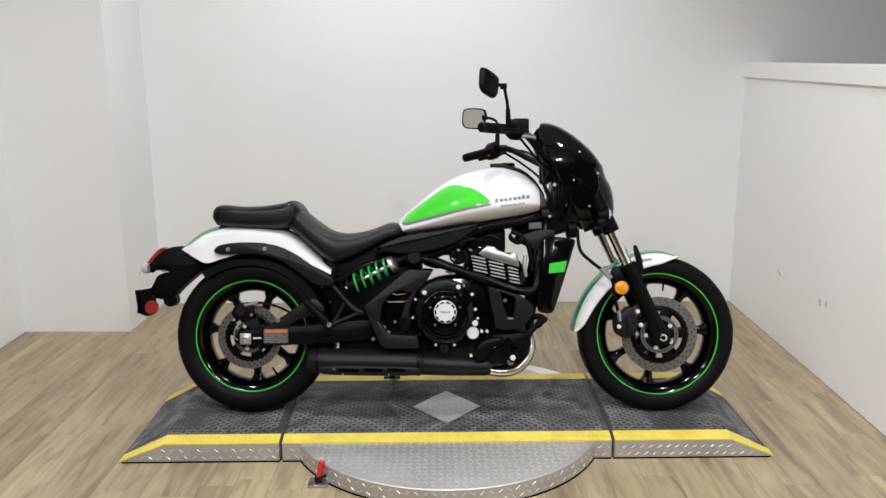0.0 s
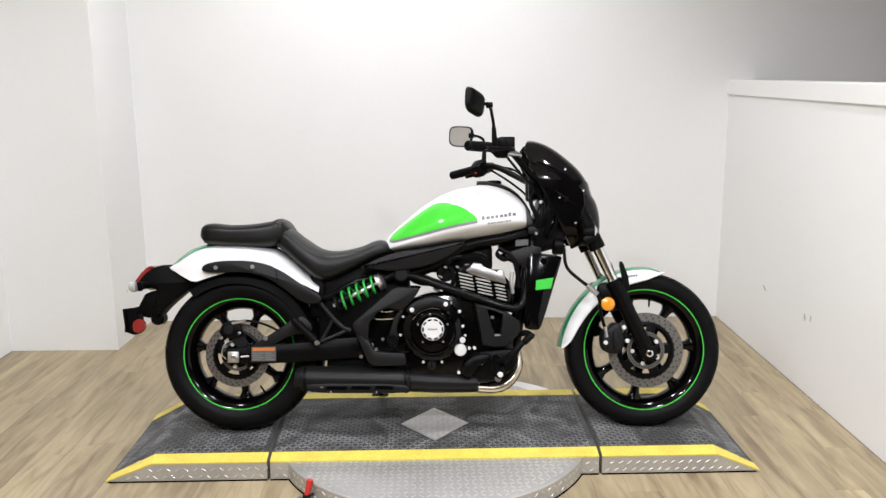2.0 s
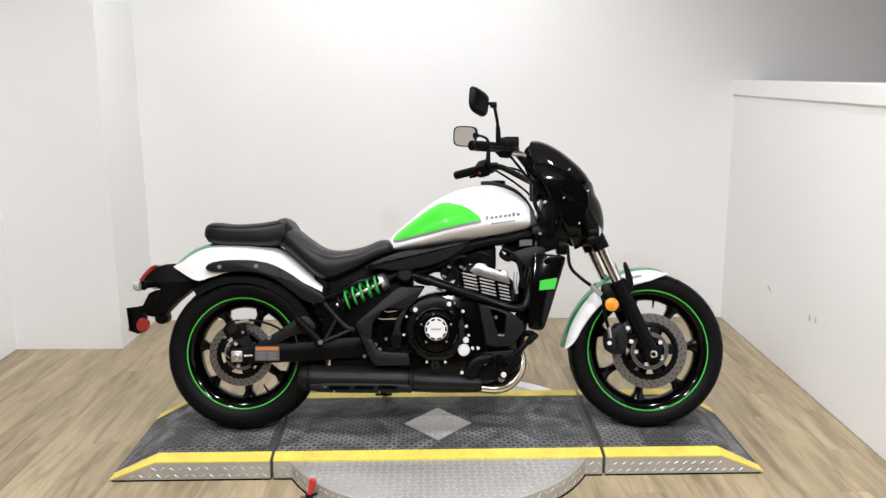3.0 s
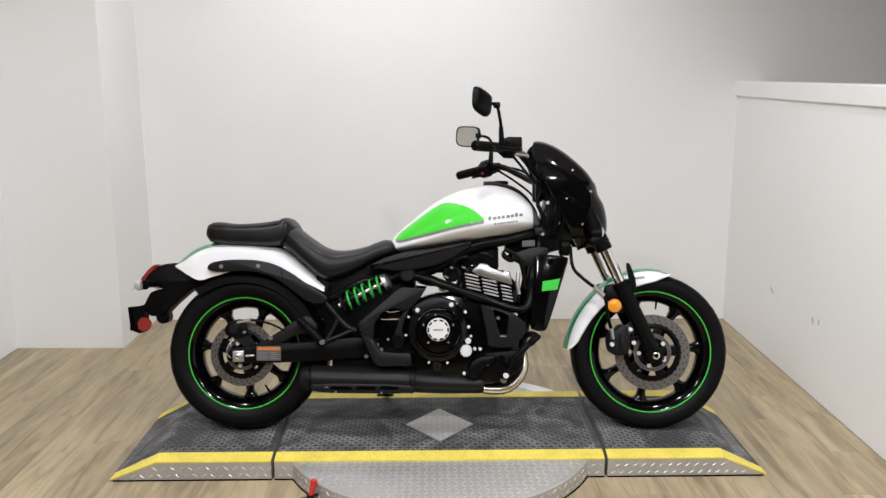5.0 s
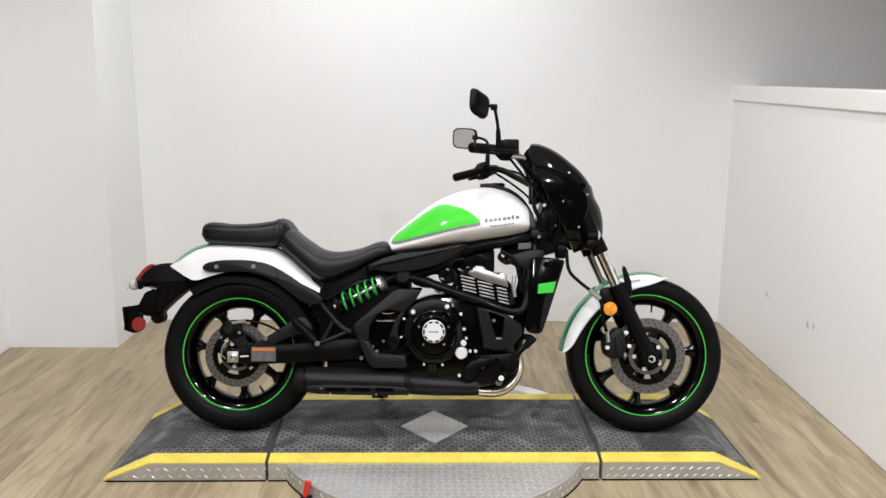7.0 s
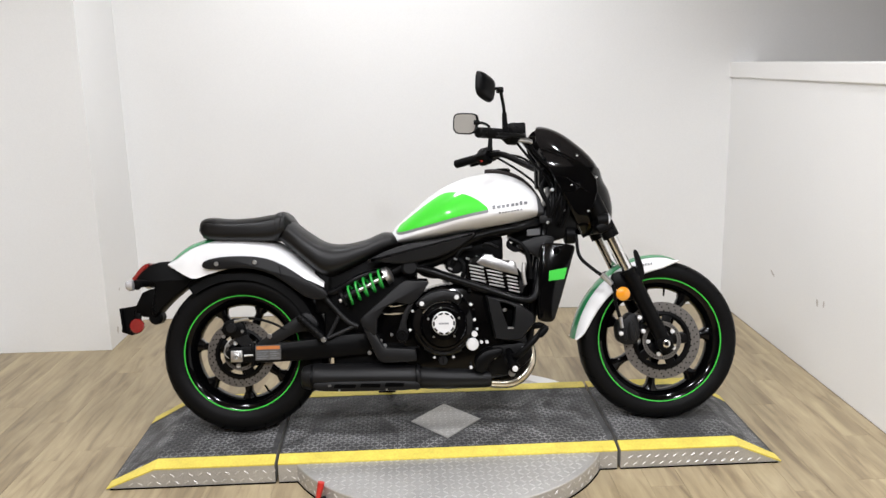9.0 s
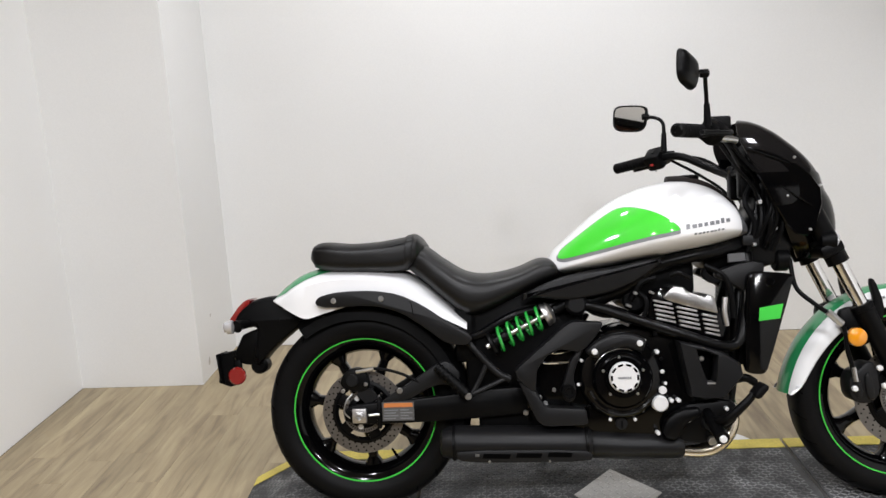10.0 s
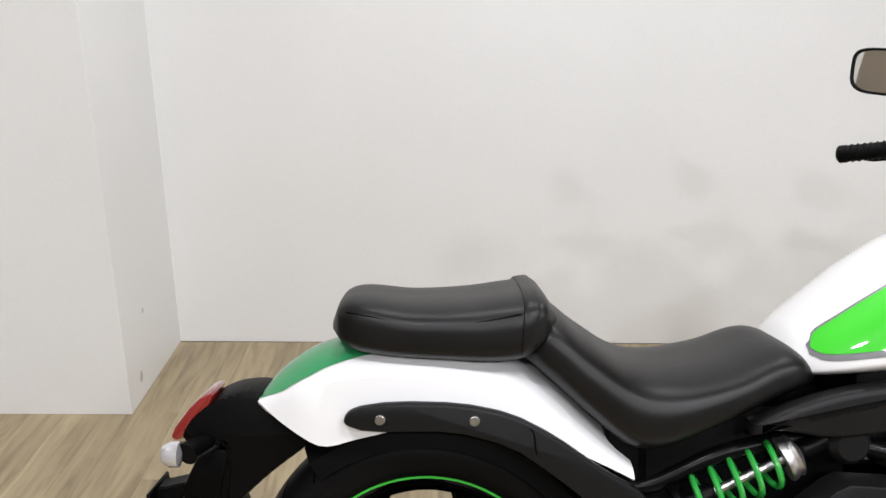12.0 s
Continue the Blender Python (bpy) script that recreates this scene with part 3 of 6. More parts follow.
def wheel(name, cu, ch, tyre_r, rim_r, half, first, disc_r, disc_v, parent):
    """A cast seven-spoke wheel round its own axle, with a drilled brake disc on the right side."""
    e = new(name)
    e.parent, e.location = parent, (cu, 0, ch)
    prof = []
    for k in range(17):
        a = -math.pi / 2 + math.pi * k / 16
        prof.append((tyre_r - (tyre_r - rim_r) * 0.62 * (1 - abs(math.cos(a)) ** 0.62), half * math.copysign(abs(math.sin(a)) ** 0.9, math.sin(a))))
    prof = [(rim_r - 0.002, -half * 0.74), (rim_r + 0.012, -half * 0.93)] + prof + [(rim_r + 0.012, half * 0.93), (rim_r - 0.002, half * 0.74)]
    tyre = part("tyre", turned(prof, (0, 0, 0), seg=112, loop=True), M["tyre"], e, "black road tyre with shallow tread grooves")
    own = bmesh.new()
    for k in range(46):
        a = 2 * math.pi * k / 46
        s = 1 if k % 2 else -1
        path = []
        for q in range(6):
            t = 0.12 + 0.62 * q / 5
            prr = tyre_r - (tyre_r - rim_r) * 0.62 * (1 - abs(math.cos(t * math.pi / 2)) ** 0.62) - 0.0014
            aa = a + 0.10 * q / 5
            path.append((prr * math.cos(aa), s * half * math.sin(t * math.pi / 2) ** 0.9, prr * math.sin(aa)))
        tube(path, 0.0024, 4, 1, own)
    tagged(part("tread_groove", own, M["joint_black"], tyre, smooth=False), kind="stuff")
    w = half * 0.72
    rim = [(rim_r + 0.004, -w - 0.006), (rim_r - 0.012, -w - 0.002), (rim_r - 0.03, -w * 0.7), (rim_r - 0.04, -w * 0.3), (rim_r - 0.04, w * 0.3), (rim_r - 0.03, w * 0.7), (rim_r - 0.012, w + 0.002), (rim_r + 0.004, w + 0.006), (rim_r - 0.008, w * 0.6), (rim_r - 0.02, 0), (rim_r - 0.008, -w * 0.6)]
    part("rim", turned(rim, (0, 0, 0), seg=112, loop=True), M["gloss"], e, "gloss black cast rim")
    for s in (-1, 1):
        o = s * (w + 0.0075)
        part("rim_stripe", turned([(rim_r + 0.0026, o), (rim_r - 0.0012, o - s * 0.0006), (rim_r - 0.0012, o - s * 0.003), (rim_r + 0.0026, o - s * 0.003)], (0, 0, 0), seg=112, loop=True), M["limeline"], e, "thin lime pinstripe")
    va = radians(first + 25)
    part("valve_stem", tube([((rim_r - 0.036) * math.cos(va), -0.01, (rim_r - 0.036) * math.sin(va)), ((rim_r - 0.066) * math.cos(va), -0.018, (rim_r - 0.066) * math.sin(va))], (0.0045, 0.003), 8), M["joint_black"], e)
    part("hub", drum((0, 0, 0), 0.055, -0.06, 0.06, seg=40, bev=0.008), M["gloss"], e)
    for k in range(7):
        a = radians(first + k * 360 / 7)
        ca, sa = math.cos(a), math.sin(a)
        rings = []
        for r, hw, d in ((0.045, 0.026, 0.042), (0.09, 0.017, 0.03), (0.15, 0.014, 0.022), (rim_r - 0.055, 0.018, 0.022), (rim_r - 0.033, 0.034, 0.026)):
            base = Vector((ca * r, 0, sa * r))
            t = Vector((-sa, 0, ca))
            ring = []
            for i in range(12):
                b = 2 * math.pi * i / 12
                cb, sb = math.cos(b), math.sin(b)
                ring.append(base + t * hw * math.copysign(abs(cb) ** 0.6, cb) + Vector((0, d * math.copysign(abs(sb) ** 0.6, sb), 0)))
            rings.append(ring)
        part("spoke", loft(rings), M["gloss"], e)
    dv = -disc_v
    dk = part("brake_disc", turned([(disc_r, dv - 0.0022), (disc_r, dv + 0.0022), (disc_r * 0.745, dv + 0.0022), (disc_r * 0.745, dv - 0.0022)], (0, 0, 0), seg=80, loop=True), M["disc"], e, "drilled steel brake disc")
    own = bmesh.new()
    for k in range(30):
        for q, rr in ((0, 0.78), (1, 0.86), (2, 0.935)):
            a = 2 * math.pi * (k + q * 0.33) / 30
            drum((disc_r * rr * math.cos(a), dv - 0.0026, disc_r * rr * math.sin(a)), 0.0028, 0, 0.001, seg=7, bev=0.0004, bm=own)
    tagged(part("drill_hole", own, M["joint_black"], dk, smooth=False), kind="stuff")
    carrier = [(disc_r * 0.765, dv - 0.0028), (disc_r * 0.69, dv - 0.006), (disc_r * 0.62, dv + 0.004), (disc_r * 0.76, dv + 0.005)]
    part("disc_carrier", turned(carrier, (0, 0, 0), seg=64, loop=True), M["satin"], e)
    for k in range(5):
        a = radians(first + 20 + 72 * k)
        m4 = Matrix.Rotation(-a, 4, "Y")
        part("carrier_arm", moved(box(0.03, disc_r * 0.68, dv - 0.003, dv + 0.006, -0.018, 0.018, 0.003), m4), M["satin"], e)
    part("sensor_ring", turned([(disc_r * 0.5, dv - 0.005), (disc_r * 0.5, dv - 0.002), (disc_r * 0.4, dv - 0.002), (disc_r * 0.4, dv - 0.005)], (0, 0, 0), seg=64, loop=True), M["disc"], e, "slotted steel sensor ring")
    own = bmesh.new()
    for k in range(48):
        a = 2 * math.pi * k / 48
        join(own, moved(box(disc_r * 0.425, disc_r * 0.475, dv - 0.0056, dv - 0.0048, -0.0012, 0.0012), Matrix.Rotation(-a, 4, "Y")))
    tagged(part("sensor_slot", own, M["joint_black"], e, smooth=False), kind="stuff")
    for k in range(5):
        a = radians(first + 56 + 72 * k)
        part("disc_bolt", drum((disc_r * 0.36 * math.cos(a), dv - 0.006, disc_r * 0.36 * math.sin(a)), 0.0080, -0.004, 0.004, seg=10, bev=0.001), M["silver"], e)
    return e


rear_wheel = wheel("rear_wheel", 0.005, HR, 0.296, 0.212, 0.078, 274, 0.122, 0.088, bike)
front_wheel = wheel("front_wheel", WB, HF, 0.301, 0.231, 0.060, 55, 0.144, 0.074, bike)

# fuel tank
TT = curve((0.565, 0.579, 0.60, 0.628, 0.66, 0.70, 0.735, 0.77, 0.82, 0.86, 0.90, 0.94, 0.98, 1.05, 1.10, 1.135, 1.15), (0.722, 0.744, 0.764, 0.788, 0.815, 0.848, 0.872, 0.893, 0.915, 0.928, 0.937, 0.942, 0.940, 0.917, 0.877, 0.823, 0.79))
TB = curve((0.565, 0.70, 0.80, 0.90, 1.00, 1.10, 1.15), (0.672, 0.683, 0.70, 0.715, 0.732, 0.758, 0.775))
TW = curve((0.565, 0.60, 0.65, 0.70, 0.80, 0.90, 1.00, 1.06, 1.11, 1.14, 1.15), (0.085, 0.122, 0.148, 0.165, 0.195, 0.218, 0.210, 0.182, 0.138, 0.08, 0.03))
TEXP = 1.9
TMID = 0.28
tank = part("fuel_tank", body(0.565, 1.15, TT, TB, TW, TEXP, 110, 112, mid=TMID), M["white"], bike, "glossy white teardrop fuel tank")


def tank_v(u, h):
    t, b = TT(u), TB(u)
    c = b + (t - b) * TMID
    q = (h - c) / (t - c) if h > c else (c - h) / (c - b)
    return TW(u) * max(0.0, 1 - min(1, abs(q)) ** TEXP) ** (1 / TEXP)


def tank_patch(u0, u1, lo, hi, lift, s, n=30, m=10):
    """A thin panel lying on the tank's side between the curves lo and hi."""
    own = bmesh.new()
    grid = []
    for i in range(n + 1):
        u = u0 + (u1 - u0) * i / n
        a, b = lo(u), hi(u)
        row = []
        for j in range(m + 1):
            h = a + (b - a) * j / m
            row.append(own.verts.new((u, s * (tank_v(u, h) + lift), h + lift * 0.4)))
        grid.append(row)
    for i in range(n):
        for j in range(m):
            own.faces.new((grid[i][j], grid[i + 1][j], grid[i + 1][j + 1], grid[i][j + 1]))
    return own


for s in (-1, 1):
    GH = curve((0.590, 0.594, 0.601, 0.63, 0.682, 0.73, 0.763, 0.793, 0.834, 0.873, 0.905, 0.914, 0.917), (0.728, 0.738, 0.748, 0.771, 0.810, 0.843, 0.860, 0.8625, 0.853, 0.834, 0.809, 0.800, 0.793))
    GL = curve((0.590, 0.594, 0.602, 0.62, 0.659, 0.73, 0.79, 0.85, 0.905, 0.914, 0.917), (0.727, 0.724, 0.7225, 0.725, 0.734, 0.7505, 0.7655, 0.7785, 0.7885, 0.7905, 0.792))
    part("tank_panel_edge", tank_patch(0.587, 0.9185, lambda u: GL(u) - 0.0095, lambda u: GH(u) + 0.002 - (0.022 if s > 0 else 0), 0.0016, s, 60, 20), M["grey"], tank, "dark grey panel border")
    part("tank_panel", tank_patch(0.590, 0.917, GL, lambda u: max(GL(u) + 0.0005, GH(u) - (0.022 if s > 0 else 0)), 0.0030, s, 90, 20), M["lime"], tank, "glossy lime tank panel")
    # plain bars where the maker's name and the model's name stand
    for row, (ua, ub, h0, hh, cnt) in enumerate(((0.934, 1.068, 0.792, 0.0145, 8), (0.956, 1.046, 0.776, 0.0062, 8))):
        for k in range(cnt):
            a = ua + (ub - ua) * k / cnt
            b = a + (ub - ua) / cnt * (0.62 + 0.16 * ((k * 5) % 3) / 2)
            part("name_bar", tank_patch(a, b, lambda u: h0 + (u - ua) * 0.14, lambda u: h0 + (u - ua) * 0.14 + hh * (1.0 if k in (0, 6) else 0.74), 0.0012, s, 2, 2), M["grey"], tank)
own = bmesh.new()
rings = []
for k in range(15):
    u = 0.928 + 0.205 * k / 14
    w = 0.056 * math.sin(min(1, (k + 1.5) / 4) * math.pi / 2)
    rings.append([Vector((u, w * math.cos(a), TT(u) - 0.010 + 0.026 * math.sin(a))) for a in [math.pi * i / 8 for i in range(9)]])
part("tank_console", loft(rings), M["console"], tank, "dark plastic console along the tank's top")
part("filler_cap", drum((0.995, 0, 0.950), 0.030, -0.006, 0.008, "z", 28, 0.003), M["satin"], tank)
rings = []
for k in range(10):
    u = 1.085 + 0.066 * k / 9
    rings.append([Vector((u, (TW(u) + 0.003) * math.copysign(abs(math.cos(a)) ** (2 / TEXP), math.cos(a)), TB(u) + (TT(u) - TB(u)) * TMID + ((TT(u) - TB(u)) * (1 - TMID) + 0.003 if math.sin(a) > 0 else (TT(u) - TB(u)) * TMID + 0.003) * math.copysign(abs(math.sin(a)) ** (2 / TEXP), math.sin(a)))) for a in [2 * math.pi * i / 40 for i in range(40)]])
part("tank_front_trim", loft(rings[3:]), M["trimgrey"], tank, "grey plastic trim on the tank's nose")

# seats
ST = curve((0.150, 0.19, 0.25, 0.316, 0.383, 0.472, 0.538, 0.575, 0.606), (0.752, 0.779, 0.739, 0.698, 0.687, 0.702, 0.727, 0.722, 0.690))
SB = curve((0.150, 0.20, 0.26, 0.314, 0.357, 0.45, 0.606), (0.708, 0.665, 0.612, 0.570, 0.566, 0.606, 0.674))
SW = curve((0.150, 0.18, 0.25, 0.35, 0.45, 0.53, 0.58, 0.606), (0.100, 0.130, 0.15, 0.158, 0.150, 0.136, 0.122, 0.085))
part("rider_seat", body(0.150, 0.606, ST, SB, SW, 2.9, 70, 128, mid=0.45), M["leather"], bike, "black vinyl scooped rider seat")
PT = curve((-0.142, -0.132, -0.10, -0.02, 0.07, 0.14, 0.18, 0.201), (0.762, 0.788, 0.798, 0.791, 0.795, 0.805, 0.808, 0.782))
PB = curve((-0.142, -0.12, -0.07, 0.03, 0.14, 0.185, 0.201), (0.742, 0.718, 0.708, 0.703, 0.704, 0.728, 0.755))
PWD = curve((-0.142, -0.130, -0.09, 0.03, 0.12, 0.18, 0.201), (0.066, 0.094, 0.116, 0.134, 0.140, 0.134, 0.10))
pil = part("passenger_seat", body(-0.142, 0.201, PT, PB, PWD, 3.5, 70, 128, mid=0.45), M["leather"], bike, "black vinyl passenger pad")
rings = []
for du, up in ((0.0, -0.002), (0.001, 0.0030), (0.004, 0.0040), (0.020, 0.0040), (0.024, 0.0028), (0.025, -0.002)):
    u = 0.150 + du
    t, b, w = PT(u) + up, PB(u) - up * 0.5, PWD(u) + up
    c = b + (t - b) * 0.45
    rings.append([Vector((u - 0.004 * (1 - (p := math.sin(a))), w * math.copysign(abs(math.cos(a)) ** 0.571, math.cos(a)), c + ((t - c) if p > 0 else (c - b)) * math.copysign(abs(p) ** 0.571, p))) for a in [2 * math.pi * i / 96 for i in range(96)]])
part("seat_strap", loft(rings), M["leather"], pil, "black vinyl strap across the pad")
for s in (-1, 1):
    path = []
    for k in range(12):
        u = -0.118 + 0.262 * k / 11
        t, b = PT(u), PB(u)
        c = b + (t - b) * 0.45
        q = 0.62
        path.append((u, s * (PWD(u) * (1 - q ** 3.5) ** (1 / 3.5) + 0.0022), c + (t - c) * q - 0.006 * math.sin(k / 11 * math.pi)))
    part("seam", tube(path, 0.0010, 6, 2), M["joint_black"], pil, "stitched seam")

# rear fender: a shell over the wheel, its sides drawn down in a point behind
FT = curve((-0.262, -0.235, -0.183, -0.116, -0.03, 0.06, 0.136, 0.20, 0.26, 0.32), (0.632, 0.664, 0.700, 0.720, 0.727, 0.722, 0.704, 0.668, 0.616, 0.560))
FL = curve((-0.262, -0.243, -0.205, -0.155, -0.10, 0.0, 0.10, 0.20, 0.26, 0.32), (0.630, 0.618, 0.596, 0.574, 0.588, 0.612, 0.610, 0.586, 0.560, 0.530))
FWID = curve((-0.262, -0.235, -0.20, -0.155, -0.06, 0.08, 0.20, 0.32), (0.062, 0.082, 0.099, 0.111, 0.121, 0.130, 0.133, 0.130))
rings = []
for k in range(41):
    u = -0.262 + 0.582 * k / 40
    t, lo = FT(u), FL(u)
    ring = []
    sh = min(0.042, (t - lo) * 0.6 + 0.002)
    w = FWID(u)
    half = [(0.0, t), (w * 0.35, t - sh * 0.10), (w * 0.62, t - sh * 0.32), (w * 0.85, t - sh * 0.68), (w * 0.97, t - sh), (w, (t - sh + lo) / 2), (w + 0.002, lo)]
    ring = [Vector((u, -a, b)) for a, b in half[::-1]] + [Vector((u, a, b)) for a, b in half[1:]]
    inner = [Vector((p.x, p.y * 0.95, p.z - 0.005 if abs(p.y) < 0.08 else p.z + 0.001)) for p in ring[::-1]]
    rings.append(ring + inner)
fender = part("rear_fender", loft(rings), M["white"], bike, "glossy white rear fender with a green centre band")
def crown(half, cut, lift):
    """The part of a fender's half section that lies within cut of its middle, raised by lift."""
    out = []
    for (a0, b0), (a1, b1) in zip(half, half[1:]):
        if a1 <= cut:
            out.append((a0, b0))
            continue
        q = (cut - a0) / (a1 - a0)
        m1, m2 = 0.5 * q, q
        out += [(a0, b0), (a0 + (a1 - a0) * m1, b0 + (b1 - b0) * m1), (cut, b0 + (b1 - b0) * m2)]
        break
    while len(out) < 6:
        a, b = zip(out[-2], out[-1])
        out.insert(-1, (sum(a) / 2, sum(b) / 2))
    return [(a * 1.012, b + lift) for a, b in out]


rings = []
for k in range(21):
    u = -0.262 + 0.582 * k / 40
    t, lo = FT(u), FL(u)
    sh = min(0.042, (t - lo) * 0.6 + 0.002)
    w = FWID(u)
    half = [(0.0, t), (w * 0.35, t - sh * 0.10), (w * 0.62, t - sh * 0.32), (w * 0.85, t - sh * 0.68), (w * 0.97, t - sh)]
    wide = 0.60 + 0.24 * min(1, max(0, (-0.02 - u) / 0.2))
    half = crown(half, w * min(0.84, wide * 0.098 / w + 0.10), 0.0014)
    rings.append([Vector((u, -a, b)) for a, b in half[::-1]] + [Vector((u, a, b)) for a, b in half[1:]])
part("fender_band", loft(rings, closed=False, cap=False), M["deepgreen"], fender, "deep green band along the fender's crown")
for s in (-1, 1):
    strut = rounded([(-0.124, 0.616), (-0.110, 0.640), (-0.045, 0.652), (0.055, 0.652), (0.130, 0.638), (0.195, 0.605), (0.265, 0.555), (0.340, 0.512), (0.326, 0.486), (0.262, 0.490), (0.196, 0.543), (0.130, 0.588), (0.045, 0.610), (-0.085, 0.604)], 1)
    own = prism(strut, s * 0.100, s * 0.120, 0.006, 2)
    for v in own.verts:
        v.co.y += s * (FWID(v.co.x) - 0.098)
    st = part("fender_strut", own, M["greyplastic"], bike, "matt charcoal fender strut")
    for u, h in ((-0.064, 0.626), (0.076, 0.628)):
        part("bolt", drum((u, s * (FWID(u) + 0.022), h), 0.008, -0.004, 0.004, seg=12, bev=0.0015), M["steel"], st)
    # the joint between the strut and the frame rail that carries it
    js = (FWID(0.165) + 0.0215) * s
    part("strut_joint", tube([(0.158, js, 0.618), (0.164, js, 0.608), (0.168, js, 0.578)], 0.0012, 6), M["joint_black"], st)
# black inner fender over the tyre
rings = []
for k in range(25):
    a = radians(-14 + 140 * k / 24)
    r = 0.322
    prof = [(-0.096, r - 0.05), (-0.092, r - 0.02), (-0.065, r), (0.065, r), (0.092, r - 0.02), (0.096, r - 0.05), (0.088, r - 0.05), (0.055, r - 0.006), (-0.055, r - 0.006), (-0.088, r - 0.05)]
    rings.append([Vector((math.cos(a) * q, o, HR + math.sin(a) * q)) for o, q in prof])
part("inner_fender", loft(rings), M["plastic"], bike, "black plastic inner fender")

# tail, tail light, number plate holder
part("tail_stay", prism(rounded([(-0.405, 0.455), (-0.360, 0.545), (-0.250, 0.520), (-0.315, 0.440), (-0.36, 0.430)], 1), -0.030, 0.030, 0.006, 2), M["plastic"], bike, "black plastic plate stay")
part("seat_catch", tube([(-0.118, 0.03, 0.728), (-0.140, 0.0, 0.728), (-0.118, -0.03, 0.728)], 0.006, 8), M["plastic"], pil)
tail = part("tail_cowl", prism(rounded([(-0.250, 0.642), (-0.320, 0.636), (-0.372, 0.600), (-0.395, 0.560), (-0.350, 0.548), (-0.318, 0.552), (-0.322, 0.515), (-0.335, 0.455), (-0.318, 0.432), (-0.285, 0.470), (-0.235, 0.515), (-0.165, 0.566), (-0.190, 0.595)], 2), -0.052, 0.052, 0.012, 2), M["plastic"], bike, "black plastic tail cowl")
part("tail_light", prism(rounded([(-0.335, 0.640), (-0.368, 0.624), (-0.412, 0.566), (-0.396, 0.552), (-0.350, 0.596)], 1), -0.045, 0.045, 0.006, 2), M["red"], tail, "red tail light lens")
for s in (-1, 1):
    ind = part("rear_indicator", tube([(-0.345, s * 0.05, 0.560), (-0.36, s * 0.085, 0.560), (-0.366, s * 0.10, 0.556)], (0.012, 0.019), 14), M["plastic"], bike, "black rear turn signal")
    part("indicator_lens", turned([(0.0, -0.020), (0.014, -0.017), (0.020, -0.006), (0.020, 0.008), (0.0, 0.012)], (-0.384, s * 0.10, 0.556), "x", 20), M["lens"], ind, "clear turn signal lens")
plate = part("plate_holder", prism([(-0.452, 0.380), (-0.440, 0.470), (-0.428, 0.470), (-0.395, 0.478), (-0.330, 0.500), (-0.335, 0.470), (-0.400, 0.455), (-0.395, 0.372), (-0.415, 0.366)], -0.022, 0.022, 0.003, 1), M["plastic"], bike, "black number plate holder")
part("plate_board", moved(box(-0.003, 0.003, -0.05, 0.05, -0.045, 0.045, 0.002, 1), pose(-0.440, 0, 0.425, 0, -8, 0)), M["plastic"], plate)
for s in (-1,):
    rf = part("side_reflector", drum((-0.385, s * 0.045, 0.403), 0.027, -0.008, 0.008, seg=28, bev=0.004), M["red"], plate, "round red side reflector")
    part("reflector_stem", box(-0.395, -0.375, min(s * 0.02, s * 0.04), max(s * 0.02, s * 0.04), 0.395, 0.45, 0.003), M["plastic"], plate)
part("plate_lamp", drum((-0.322, 0.0, 0.430), 0.026, -0.03, 0.03, seg=24, bev=0.008), M["plastic"], plate)

